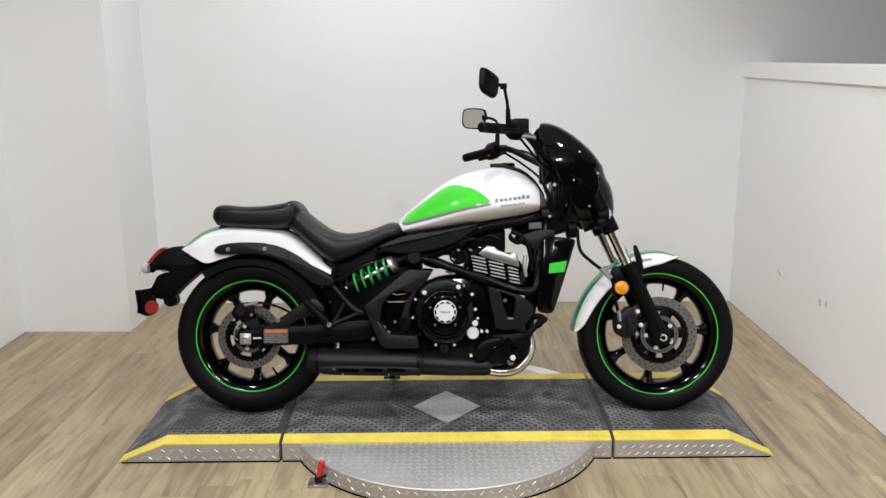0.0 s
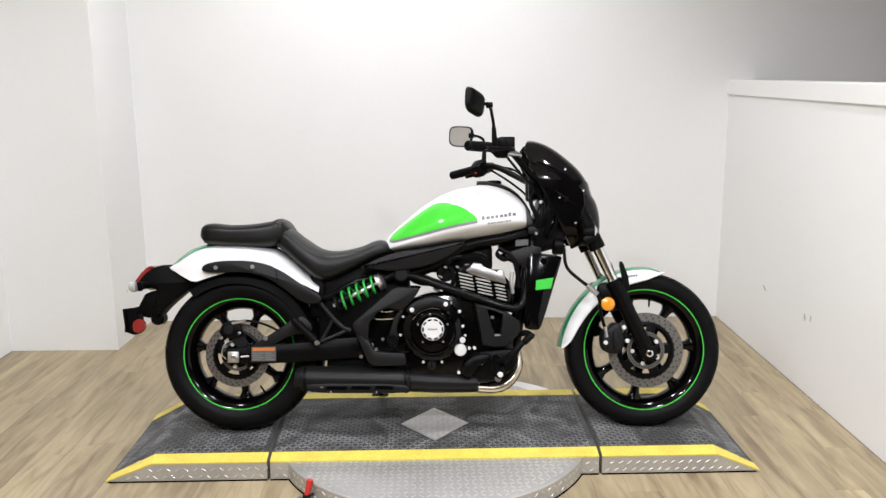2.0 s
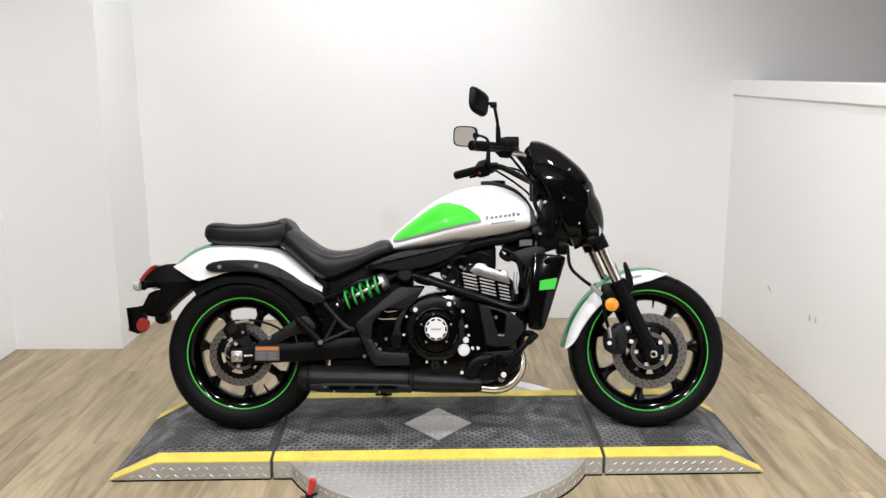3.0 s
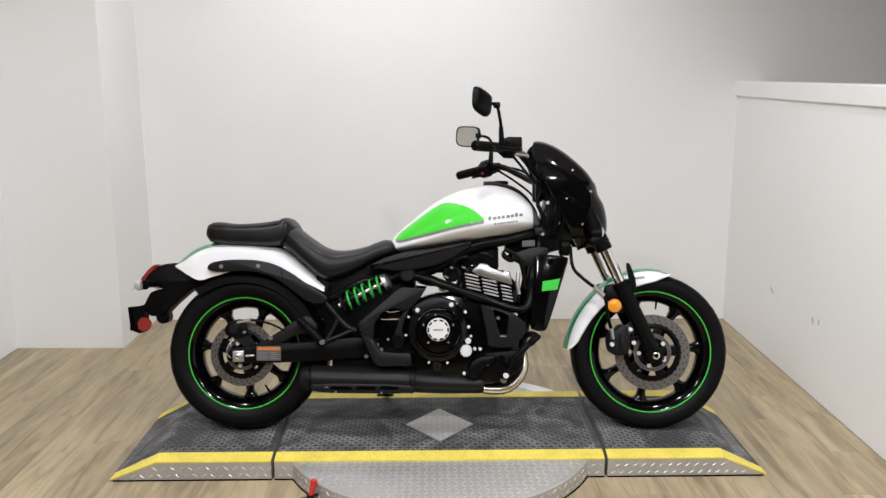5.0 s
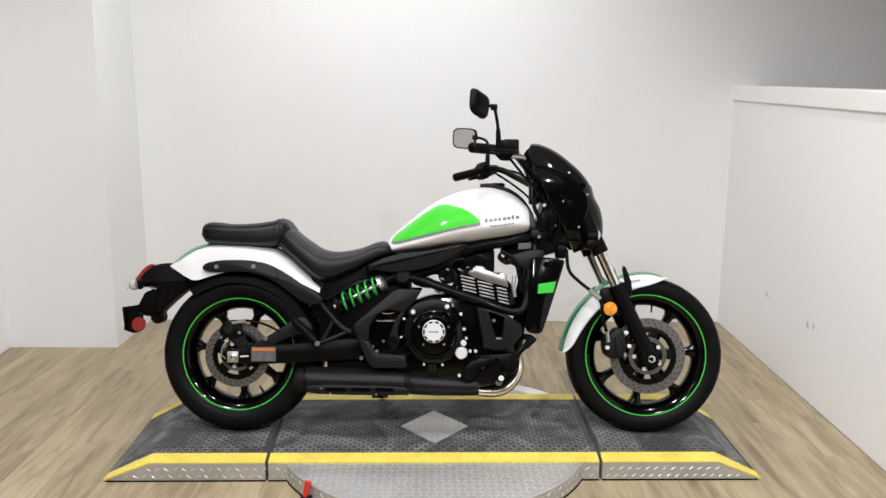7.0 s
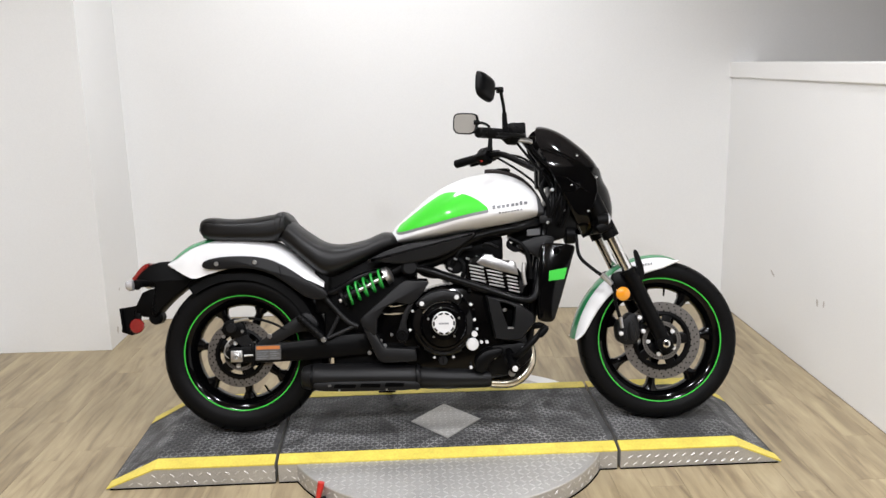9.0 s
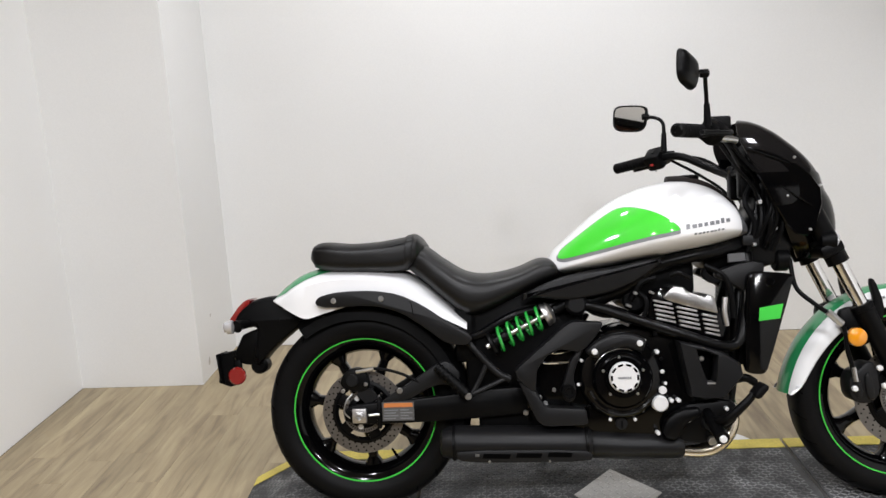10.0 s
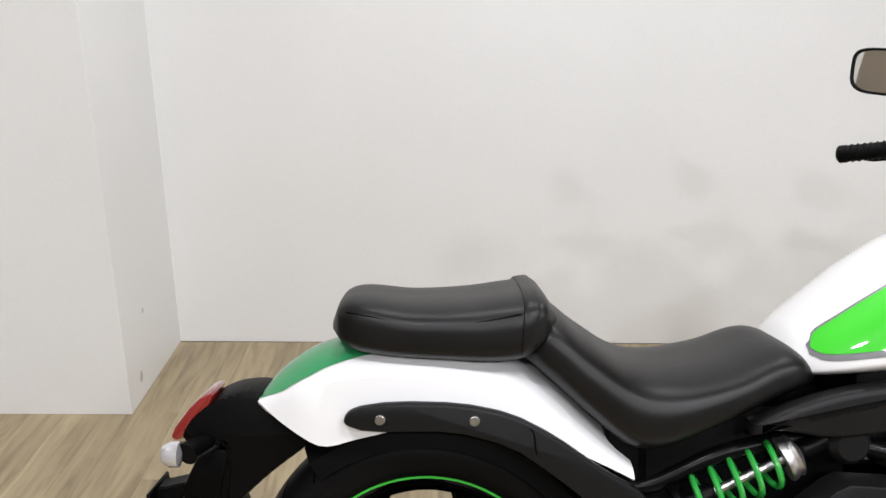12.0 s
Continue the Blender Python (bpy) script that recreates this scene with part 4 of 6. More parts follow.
# ---- swingarm, shock and footrests ----
for s in (-1, 1):
    arm = part("swingarm", prism(rounded([(-0.045, 0.262), (-0.05, 0.312), (0.04, 0.326), (0.20, 0.335), (0.44, 0.362), (0.52, 0.350), (0.52, 0.285), (0.30, 0.268), (0.10, 0.262)], 1), s * 0.098, s * 0.128, 0.007, 2), M["satin"], bike, "black swingarm beam")
    part("swingarm_brace", prism(rounded([(0.045, 0.318), (0.16, 0.388), (0.225, 0.432), (0.262, 0.442), (0.300, 0.400), (0.28, 0.37), (0.22, 0.372), (0.13, 0.322)], 1), s * 0.105, s * 0.126, 0.006, 2), M["greyplastic"], arm, "charcoal swingarm brace")
    part("brace_bolt", drum((0.118, s * 0.127, 0.358), 0.009, -0.004, 0.004, seg=10, bev=0.0015), M["steel"], arm)
    part("axle_block", box(-0.022, 0.020, min(s * 0.126, s * 0.138), max(s * 0.126, s * 0.138), 0.268, 0.310, 0.003), M["alu"], arm, "bare aluminium axle block")
    part("axle_nut", turned([(0.007, 0), (0.016, 0), (0.016, s * 0.010), (0.009, s * 0.012), (0.007, s * 0.004)], (0, s * 0.138, HR - 0.006), seg=6, loop=True), M["steel"], arm)
    part("adjuster_bolt", tube([(0.026, s * 0.132, 0.290), (0.058, s * 0.132, 0.292)], 0.004, 8), M["steel"], arm)
    part("chain_slider", box(0.05, 0.062, min(s * 0.10, s * 0.134), max(s * 0.10, s * 0.134), 0.25, 0.335, 0.002), M["satin"], arm)
    # passenger footrest and its bracket rods
    br = part("peg_bracket", tube([(0.300, s * 0.112, 0.512), (0.345, s * 0.12, 0.465), (0.400, s * 0.128, 0.405), (0.440, s * 0.13, 0.382)], 0.0105, 10), M["greyplastic"], bike, "black tubular footrest bracket")
    part("rod", tube([(0.378, s * 0.124, 0.440), (0.352, s * 0.13, 0.385), (0.328, s * 0.138, 0.345)], 0.007, 8), M["greyplastic"], br)
    part("rod", tube([(0.328, s * 0.138, 0.345), (0.385, s * 0.134, 0.368), (0.440, s * 0.13, 0.392)], 0.007, 8), M["greyplastic"], br)
    peg = part("passenger_footrest", tube([(0.228, s * 0.150, 0.428), (0.270, s * 0.158, 0.390), (0.312, s * 0.165, 0.350)], (0.0135, 0.0155), 14), M["plastic"], bike, "folded black rubber passenger footrest")
    for k in range(6):
        t = (k + 0.7) / 7
        c = (0.228 + 0.084 * t, s * (0.150 + 0.015 * t), 0.428 - 0.078 * t)
        part("rib", moved(turned([(0.013, -0.003), (0.0175, -0.002), (0.0175, 0.002), (0.013, 0.003)], (0, 0, 0), "z", 16, loop=True), Matrix.Translation(c) @ Matrix.Rotation(radians(-47), 4, "Y")), M["tyre"], peg)
    part("pivot_bolt", drum((0.318, s * 0.168, 0.344), 0.010, -0.008, 0.008, seg=12, bev=0.002), M["steel"], peg)
lab = new("warning_label")
lab.parent = bike
part("label_plate", box(0.066, 0.158, -0.1300, -0.1284, 0.272, 0.326), M["label"], lab)
part("label_strip", box(0.070, 0.154, -0.1310, -0.1300, 0.311, 0.323), M["orangelabel"], lab, "orange warning strip")
for k in range(4):
    part("text_bar", box(0.071, 0.112 - 0.008 * (k % 2), -0.1308, -0.1300, 0.301 - k * 0.008, 0.304 - k * 0.008), M["grey"], lab)
    part("text_bar", box(0.118, 0.152 - 0.010 * ((k + 1) % 2), -0.1308, -0.1300, 0.301 - k * 0.008, 0.304 - k * 0.008), M["grey"], lab)
lab["label"] = "small warning label with an orange strip"

# rear brake
cal = part("rear_caliper", prism(rounded([(-0.062, 0.372), (-0.050, 0.412), (-0.010, 0.428), (0.022, 0.410), (0.030, 0.365), (-0.010, 0.352)], 1), -0.118, -0.068, 0.006, 2), M["satin"], bike, "black rear brake caliper")
part("caliper_piston", drum((-0.022, -0.118, 0.390), 0.018, -0.008, 0.004, seg=20, bev=0.003), M["greyplastic"], cal)
part("bracket", prism(rounded([(-0.02, 0.352), (0.03, 0.370), (0.055, 0.335), (0.02, 0.312)], 1), -0.112, -0.100, 0.003, 1), M["greyplastic"], cal)
for u, h in ((-0.050, 0.360), (0.018, 0.378), (-0.036, 0.328)):
    part("bolt", drum((u, -0.117, h), 0.006, -0.005, 0.003, seg=10, bev=0.001), M["steel"], cal)
part("brake_hose", tube([(0.000, -0.12, 0.420), (0.060, -0.13, 0.424), (0.130, -0.128, 0.405), (0.200, -0.118, 0.365)], 0.0045, 8), M["plastic"], cal)
part("hose_fitting", tube([(-0.008, -0.121, 0.415), (0.045, -0.130, 0.425)], 0.006, 8), M["steel"], cal, "bright steel hose fitting")
part("sensor_wire", tube([(-0.022, -0.118, 0.352), (-0.040, -0.124, 0.330), (-0.046, -0.126, 0.300), (-0.030, -0.126, 0.282)], 0.0028, 6), M["steel"], cal, "coiled bright sensor wire")

# laid-down shock absorber on the right
A, Bp = Vector((0.375, -0.130, 0.478)), Vector((0.612, -0.130, 0.598))
shock = part("shock_absorber", tube([tuple(A), tuple(Bp)], 0.0075, 14), M["steel"], bike, "laid-down shock with lime coil spring")
ax = (Bp - A).normalized()
up = Vector((0, 1, 0)).cross(ax)
coil, turns, S0, S1 = [], 5.0, 0.030, 0.185
for k in range(int(turns * 20) + 1):
    a = 2 * math.pi * k / 20
    d = S0 + (S1 - S0) * k / (turns * 20)
    coil.append(A + ax * d + (Vector((0, 1, 0)) * math.cos(a) + up * math.sin(a)) * 0.033)
part("coil_spring", tube([tuple(p) for p in coil], 0.0048, 8, smooth=False), M["spring"], shock, "glossy lime coil spring")
rot = Matrix.Translation(A) @ Vector((1, 0, 0)).rotation_difference(ax).to_matrix().to_4x4()
part("spring_seat", moved(drum((0.020, 0, 0), 0.036, -0.008, 0.006, "x", 28, 0.003), rot), M["satin"], shock)
part("preload_collar", moved(turned([(0.012, 0.187), (0.034, 0.187), (0.035, 0.192), (0.031, 0.200), (0.033, 0.206), (0.024, 0.212), (0.012, 0.216)], (0, 0, 0), "x", 18, loop=True), rot), M["alu"], shock, "notched steel preload collar")
part("shock_body", moved(drum((0, 0, 0), 0.017, 0.022, 0.075, "x", 20, 0.003), rot), M["satin"], shock)
part("top_eye", moved(drum((0.262, 0, 0), 0.016, -0.045, 0.0, "x", 18, 0.004), rot), M["satin"], shock)
part("shock_mount", turned([(0, -0.020), (0.022, -0.020), (0.030, -0.012), (0.033, 0), (0.033, 0.03), (0, 0.03)], (0.634, -0.140, 0.594), seg=32), M["greyplastic"], bike, "round charcoal mount cap")

# ---- frame, covers ----
for s in (-1, 1):
    part("frame_cover", prism(rounded([(0.470, 0.616), (0.530, 0.650), (0.595, 0.672), (0.65, 0.684), (0.75, 0.696), (0.83, 0.714), (0.874, 0.718), (0.876, 0.703), (0.813, 0.657), (0.747, 0.628), (0.682, 0.614), (0.60, 0.604), (0.53, 0.618)], 1), s * 0.125, s * 0.168, 0.012, 3), M["greyplastic"], bike, "matt charcoal frame cover")
    fr = part("frame_tube", tube([(0.60, s * 0.105, 0.585), (0.70, s * 0.115, 0.604), (0.78, s * 0.125, 0.640), (0.86, s * 0.132, 0.692), (0.95, s * 0.130, 0.716), (1.05, s * 0.115, 0.732), (1.135, s * 0.07, 0.760), (1.18, s * 0.03, 0.80)], 0.020, 14), M["frame"], bike, "satin black main frame tube")
    part("cradle_tube", tube([(0.62, s * 0.12, 0.592), (0.69, s * 0.155, 0.582), (0.76, s * 0.168, 0.558), (0.90, s * 0.174, 0.510), (1.02, s * 0.172, 0.468), (1.075, s * 0.160, 0.470), (1.10, s * 0.145, 0.52), (1.118, s * 0.12, 0.62), (1.135, s * 0.08, 0.72)], 0.0145, 14), M["frame"], fr)
    part("tube_label", prism([(1.065, 0.721), (1.113, 0.723), (1.114, 0.699), (1.064, 0.696)], s * 0.134 - 0.004, s * 0.134 + 0.004, 0.002, 1), M["trimgrey"], fr, "grey label on the frame tube")
    part("gusset", prism(rounded([(0.665, 0.595), (0.745, 0.585), (0.765, 0.555), (0.72, 0.548), (0.665, 0.565)], 1), s * 0.10, s * 0.150, 0.006, 2), M["frame"], fr)
    part("rear_tube", tube([(0.27, s * 0.07, 0.53), (0.34, s * 0.095, 0.505), (0.46, s * 0.11, 0.565), (0.62, s * 0.11, 0.60)], 0.014, 12), M["frame"], fr)
    sc = part("side_cover", prism(rounded([(0.452, 0.415), (0.61, 0.548), (0.704, 0.543), (0.682, 0.506), (0.652, 0.473), (0.629, 0.463), (0.58, 0.472), (0.541, 0.453), (0.513, 0.414), (0.509, 0.359), (0.500, 0.355), (0.458, 0.392)], 1, 0.08), s * 0.135, s * 0.192, 0.0035, 2), M["greyplastic"], bike, "matt charcoal angular side cover")
    part("cover_arm", prism(rounded([(0.457, 0.394), (0.500, 0.357), (0.509, 0.357), (0.534, 0.309), (0.647, 0.302), (0.652, 0.258), (0.531, 0.256), (0.509, 0.272), (0.466, 0.372)], 1, 0.08), s * 0.135, s * 0.189, 0.0035, 2), M["greyplastic"], sc)
    part("cover_arm", prism(rounded([(0.652, 0.476), (0.629, 0.435), (0.614, 0.391), (0.624, 0.352), (0.615, 0.324), (0.590, 0.321), (0.580, 0.352), (0.593, 0.391), (0.607, 0.435), (0.629, 0.466)], 1), s * 0.150, s * 0.182, 0.005, 2), M["greyplastic"], sc)
    part("pivot_cap", turned([(0, 0), (0.010, 0), (0.012, s * 0.004), (0.019, s * 0.004), (0.021, 0), (0.021, -s * 0.04), (0, -s * 0.04)], (0.600, s * 0.190, 0.352), seg=24), M["satin"], sc)
    part("cover_bolt", drum((0.562, s * 0.150, 0.352), 0.006, -0.004, 0.004, seg=10, bev=0.001), M["steel"], sc)
# gearbox behind the side cover
gb = part("gearbox", prism(rounded([(0.48, 0.27), (0.49, 0.40), (0.60, 0.48), (0.70, 0.50), (0.70, 0.27)], 1), -0.140, 0.13, 0.010, 2), M["gloss"], bike, "gloss black gearbox housing")
part("trim_line", tube([(0.530, -0.142, 0.432), (0.545, -0.144, 0.428), (0.612, -0.144, 0.428)], 0.004, 8), M["chrome"], gb, "bright trim line")
part("trim_line", tube([(0.555, -0.142, 0.458), (0.575, -0.144, 0.455), (0.625, -0.144, 0.462)], 0.003, 8), M["chrome"], gb, "bright trim line")
for u, h in ((0.545, 0.466), (0.600, 0.480), (0.520, 0.330), (0.536, 0.312), (0.480, 0.288)):
    part("bolt", drum((u, -0.142, h), 0.008, -0.006, 0.004, seg=10, bev=0.0015), M["steel"], gb)
# dark boxes, added or enlarged to fill gaps that should read as black
part("under_frame", box(0.345, 0.72, -0.10, 0.10, 0.20, 0.30, 0.012), M["satin"], bike)
part("battery_tray", box(0.282, 0.36, -0.10, 0.10, 0.43, 0.60, 0.015), M["plastic"], bike)
part("battery_box", box(0.312, 0.66, -0.10, 0.10, 0.302, 0.64, 0.02), M["plastic"], bike)

# ---- engine ----
engine = new("engine")
engine.parent = bike
engine["label"] = "black parallel-twin engine with bright fins and covers"
part("crankcase", prism(rounded([(0.60, 0.21), (0.61, 0.44), (0.70, 0.52), (0.84, 0.53), (0.93, 0.50), (1.04, 0.42), (1.06, 0.30), (1.03, 0.22), (0.96, 0.175), (0.70, 0.185)], 2), -0.150, 0.150, 0.016, 2), M["gloss"], engine, "gloss black crankcase")
part("clutch_cover", turned([(0, -0.062), (0.046, -0.062), (0.049, -0.058), (0.052, -0.044), (0.076, -0.041), (0.080, -0.036), (0.084, -0.028), (0.100, -0.024), (0.114, -0.016), (0.118, -0.008), (0.119, 0.0), (0.119, 0.03)], (0.750, -0.160, 0.385), seg=64), M["gloss"], engine, "gloss black round clutch cover")
cv = engine.children[-1]
for k in range(11):
    a = radians(24 + 32.7 * k)
    part("cover_bolt", drum((0.750 + 0.122 * math.cos(a), -0.170, 0.385 + 0.122 * math.sin(a)), 0.0048, -0.008, 0.004, seg=12, bev=0.002), M["silver"] if k % 3 else M["satin"], cv)
for r0, a0, a1, d in ((0.098, 200, 320, -0.186), (0.066, 40, 150, -0.203)):
    pth = [(0.750 + r0 * math.cos(radians(a0 + (a1 - a0) * k / 10)), d + 0.003, 0.385 + r0 * math.sin(radians(a0 + (a1 - a0) * k / 10))) for k in range(11)]
    part("cover_rib", tube(pth, 0.008, 8, 2), M["gloss"], cv)
# a raised arch over the cover, held by two bright bolts
arch_pts = [(0.750 + r * math.cos(radians(a)), 0.385 + r * math.sin(radians(a))) for r, angs in ((0.128, range(56, 146, 8)), (0.088, range(140, 50, -8))) for a in angs]
hump = part("cover_arch", prism(arch_pts, -0.206, -0.165, 0.012, 3), M["greyplastic"], engine, "charcoal raised arch on the clutch cover")
for a in (64, 134):
    part("arch_bolt", drum((0.750 + 0.110 * math.cos(radians(a)), -0.207, 0.385 + 0.110 * math.sin(radians(a))), 0.0085, -0.005, 0.004, seg=14, bev=0.002), M["silver"], hump)
for a in (20, 100, 160, 230, 310):
    part("cover_pin", drum((0.750 + 0.058 * math.cos(radians(a)), -0.205, 0.390 + 0.058 * math.sin(radians(a))), 0.0042, -0.004, 0.004, seg=8, bev=0.001), M["steel"], cv)
# a highlight on the black cover, built as a thin chrome arc
part("cover_glint", tube([(0.750 + 0.084 * math.cos(radians(a)), -0.1915, 0.385 + 0.084 * math.sin(radians(a))) for a in range(70, 152, 8)], 0.0022, 8, 2), M["chrome"], cv, "chrome arc standing in for a highlight on the cover")
BC = (0.750, -0.228, 0.394)
badge = part("round_badge", turned([(0, -0.008), (0.038, -0.008), (0.041, -0.005), (0.042, 0.0), (0.042, 0.012), (0, 0.012)], BC, seg=48), M["silver"], engine, "bright silver round cover with dark slots")
for k in range(10):
    a = radians(36 * k)
    part("badge_slot", moved(box(0.0325, 0.0385, -0.0095, -0.0075, -0.0075, 0.0075, 0.0008, 1), Matrix.Translation(BC) @ Matrix.Rotation(-a, 4, "Y")), M["joint_black"], badge)
for k in range(7):
    part("name_bar", box(BC[0] - 0.018 + k * 0.0052, BC[0] - 0.0145 + k * 0.0052, BC[1] - 0.0092, BC[1] - 0.008, BC[2] - 0.003, BC[2] + 0.003), M["grey"], badge)
part("oil_cap", turned([(0, -0.014), (0.019, -0.014), (0.022, -0.011), (0.023, 0), (0.023, 0.02), (0, 0.02)], (0.852, -0.178, 0.312), seg=32), M["silver"], engine, "bright silver oil filler cap")
part("small_cap", drum((0.860, -0.178, 0.349), 0.011, -0.012, 0.01, seg=20, bev=0.002), M["silver"], engine)
part("inspection_plug", drum((0.745, -0.168, 0.256), 0.017, -0.012, 0.01, seg=24, bev=0.003), M["greyplastic"], engine)
part("plug_slot", box(0.743, 0.747, -0.1815, -0.1795, 0.246, 0.266), M["joint_black"], engine)
part("upper_edge", tube([(0.700 + 0.0, -0.172, 0.458), (0.735, -0.176, 0.468), (0.775, -0.176, 0.466), (0.800, -0.172, 0.452)], 0.004, 8), M["chrome"], engine, "bright edge on the cover")
# cylinder block, fins and head
part("cylinder_block", prism(rounded([(0.830, 0.500), (0.838, 0.610), (0.880, 0.640), (1.01, 0.600), (1.060, 0.540), (1.045, 0.470), (0.95, 0.470)], 1), -0.150, 0.150, 0.010, 2), M["gloss"], engine, "gloss black cylinder block")
for gu, gh, ln in ((0.878, 0.566, 0.054), (0.944, 0.545, 0.058), (1.006, 0.524, 0.040)):
    for k in range(5):
        m4 = Matrix.Translation((gu + k * 0.002 - 0.004, -0.154, gh + (2 - k) * 0.0128)) @ Matrix.Rotation(radians(13), 4, "Y")
        part("cooling_fin", moved(box(-ln / 2, ln / 2, -0.010, 0.008, -0.0032, 0.0032, 0.0015, 1), m4), M["alu"], engine)
head = part("cylinder_head_cover", prism([(0.874, 0.606), (0.906, 0.636), (0.935, 0.633), (0.944, 0.620), (0.992, 0.602), (0.999, 0.612), (1.019, 0.602), (1.028, 0.554), (0.954, 0.574), (0.895, 0.593)], -0.158, 0.130, 0.005, 2), M["headcast"], engine, "bare cast aluminium head cover")
part("head_tab", prism(rounded([(0.985, 0.66), (0.995, 0.69), (1.005, 0.665), (1.045, 0.648), (1.02, 0.635)], 1), -0.150, -0.120, 0.003, 1), M["satin"], head)
part("plug_cap", tube([(0.955, -0.155, 0.655), (0.92, -0.16, 0.672), (0.90, -0.15, 0.665)], 0.007, 8), M["satin"], head)
# bright bar added where the pale wall shows through beside the head
part("coolant_pipe", tube([(1.052, -0.15, 0.52), (1.046, -0.152, 0.56), (1.05, -0.15, 0.60)], 0.008, 10), M["alu"], engine, "bare aluminium bar standing in for the wall seen through a gap")
ring_o = [(0.904, 0.486), (0.965, 0.472), (1.029, 0.450), (1.073, 0.418), (1.078, 0.386), (1.026, 0.326), (0.975, 0.322), (0.934, 0.330)]
ring_i = [(0.952, 0.462), (0.978, 0.456), (1.008, 0.442), (1.006, 0.425), (1.004, 0.395), (0.998, 0.368), (0.980, 0.370), (0.968, 0.405)]
own = bmesh.new()
layers = [[own.verts.new((u, v, h)) for u, h in rg] for rg, v in ((ring_o, -0.150), (ring_o, -0.196), ([(u * 0.94 + 0.988 * 0.06, h * 0.94 + 0.405 * 0.06) for u, h in ring_o], -0.208), ([(u * 1.12 - 0.988 * 0.12, h * 1.12 - 0.41 * 0.12) for u, h in ring_i], -0.210), (ring_i, -0.204), (ring_i, -0.160))]
for la, lb in zip(layers, layers[1:]):
    for i in range(8):
        own.faces.new((la[i], la[(i + 1) % 8], lb[(i + 1) % 8], lb[i]))
lc = part("lower_cover", own, M["greyplastic"], engine, "matt charcoal cylinder side cover with an open window", angle=25)
part("recess_bolt", drum((0.972, -0.172, 0.432), 0.008, -0.004, 0.004, seg=12, bev=0.002), M["steel"], lc)
part("recess_plate", box(0.976, 1.000, -0.2100, -0.165, 0.3655, 0.3705, 0.001, 1), M["alu"], lc)
pump = part("water_pump", prism(rounded([(0.855, 0.215), (0.862, 0.262), (0.900, 0.292), (0.965, 0.300), (0.962, 0.270), (0.920, 0.255), (0.895, 0.205)], 1), -0.190, -0.150, 0.010, 2), M["satin"], engine, "satin black water pump cover")
part("lower_block", prism(rounded([(0.895, 0.30), (1.060, 0.320), (1.075, 0.262), (1.035, 0.225), (0.985, 0.190), (0.895, 0.200)], 1), -0.165, 0.12, 0.010, 2), M["satin"], engine)
part("oil_filter", turned([(0, -0.012), (0.020, -0.010), (0.024, 0), (0.026, 0.05), (0, 0.05)], (0.990, -0.175, 0.252), seg=28), M["greyplastic"], engine, "dark oil filter")
part("filter_nut", drum((0.990, -0.188, 0.206), 0.013, -0.010, 0.012, seg=6, bev=0.002), M["steel"], engine)
for u, h in ((0.945, 0.288), (1.035, 0.292), (0.890, 0.240), (0.885, 0.318), (0.905, 0.318), (0.845, 0.228), (0.93, 0.262), (0.85, 0.455), (0.862, 0.40)):
    part("case_bolt", drum((u, -0.176, h), 0.0060, -0.006, 0.02, seg=12, bev=0.002), M["silver"], engine)
for k, pth in enumerate(([(0.80, -0.12, 0.63), (0.83, -0.15, 0.60), (0.82, -0.15, 0.55), (0.79, -0.14, 0.53)], [(0.86, -0.13, 0.66), (0.82, -0.14, 0.65), (0.79, -0.13, 0.60)], [(0.76, -0.14, 0.54), (0.80, -0.16, 0.545), (0.84, -0.165, 0.53), (0.85, -0.168, 0.50)], [(1.00, -0.13, 0.69), (1.05, -0.14, 0.66), (1.07, -0.14, 0.60), (1.075, -0.14, 0.54)])):
    part("hose", tube(pth, 0.009 if k % 2 else 0.007, 8), M["plastic"], engine)
for u, h, l in ((0.765, 0.535, 0.03), (0.78, 0.585, 0.018), (0.80, 0.62, 0.014), (0.845, 0.62, 0.016), (0.83, 0.535, 0.022)):
    part("clip", moved(box(-l / 2, l / 2, -0.158, -0.150, -0.004, 0.004, 0.002, 1), pose(u, 0, h, 0, 25, 0)), M["steel"], engine)
part("throttle_body", drum((0.80, -0.10, 0.60), 0.035, -0.03, 0.2, seg=24, bev=0.006), M["satin"], engine)
part("airbox", box(0.66, 0.98, -0.10, 0.10, 0.60, 0.71, 0.02), M["plastic"], engine)

# ---- exhaust ----
ex = new("exhaust")
ex.parent = bike
ex["label"] = "low black exhaust with a bright steel header pipe"
part("header_pipe", tube([(0.86, -0.10, 0.172), (0.95, -0.105, 0.158), (1.010, -0.105, 0.164), (1.052, -0.10, 0.196), (1.074, -0.09, 0.245), (1.064, -0.07, 0.310), (1.02, -0.06, 0.38)], 0.019, 16), M["header"], ex, "straw-tinted bright steel header pipe")
part("header_pipe", tube([(0.86, 0.02, 0.172), (0.95, 0.02, 0.155), (1.01, 0.03, 0.162), (1.055, 0.04, 0.21), (1.062, 0.05, 0.31), (1.02, 0.05, 0.38)], 0.019, 16), M["header"], ex, "straw-tinted bright steel header pipe")
rings = []
for u, ch, rw, rh in ((0.232, 0.205, 0.030, 0.026), (0.238, 0.205, 0.042, 0.038), (0.262, 0.206, 0.052, 0.046), (0.30, 0.206, 0.056, 0.048), (0.62, 0.198, 0.056, 0.048), (0.655, 0.196, 0.054, 0.046), (0.662, 0.196, 0.050, 0.042)):
    rings.append([Vector((u, -0.135 + rw * math.cos(a), ch + rh * math.sin(a))) for a in [2 * math.pi * i / 36 for i in range(36)]])
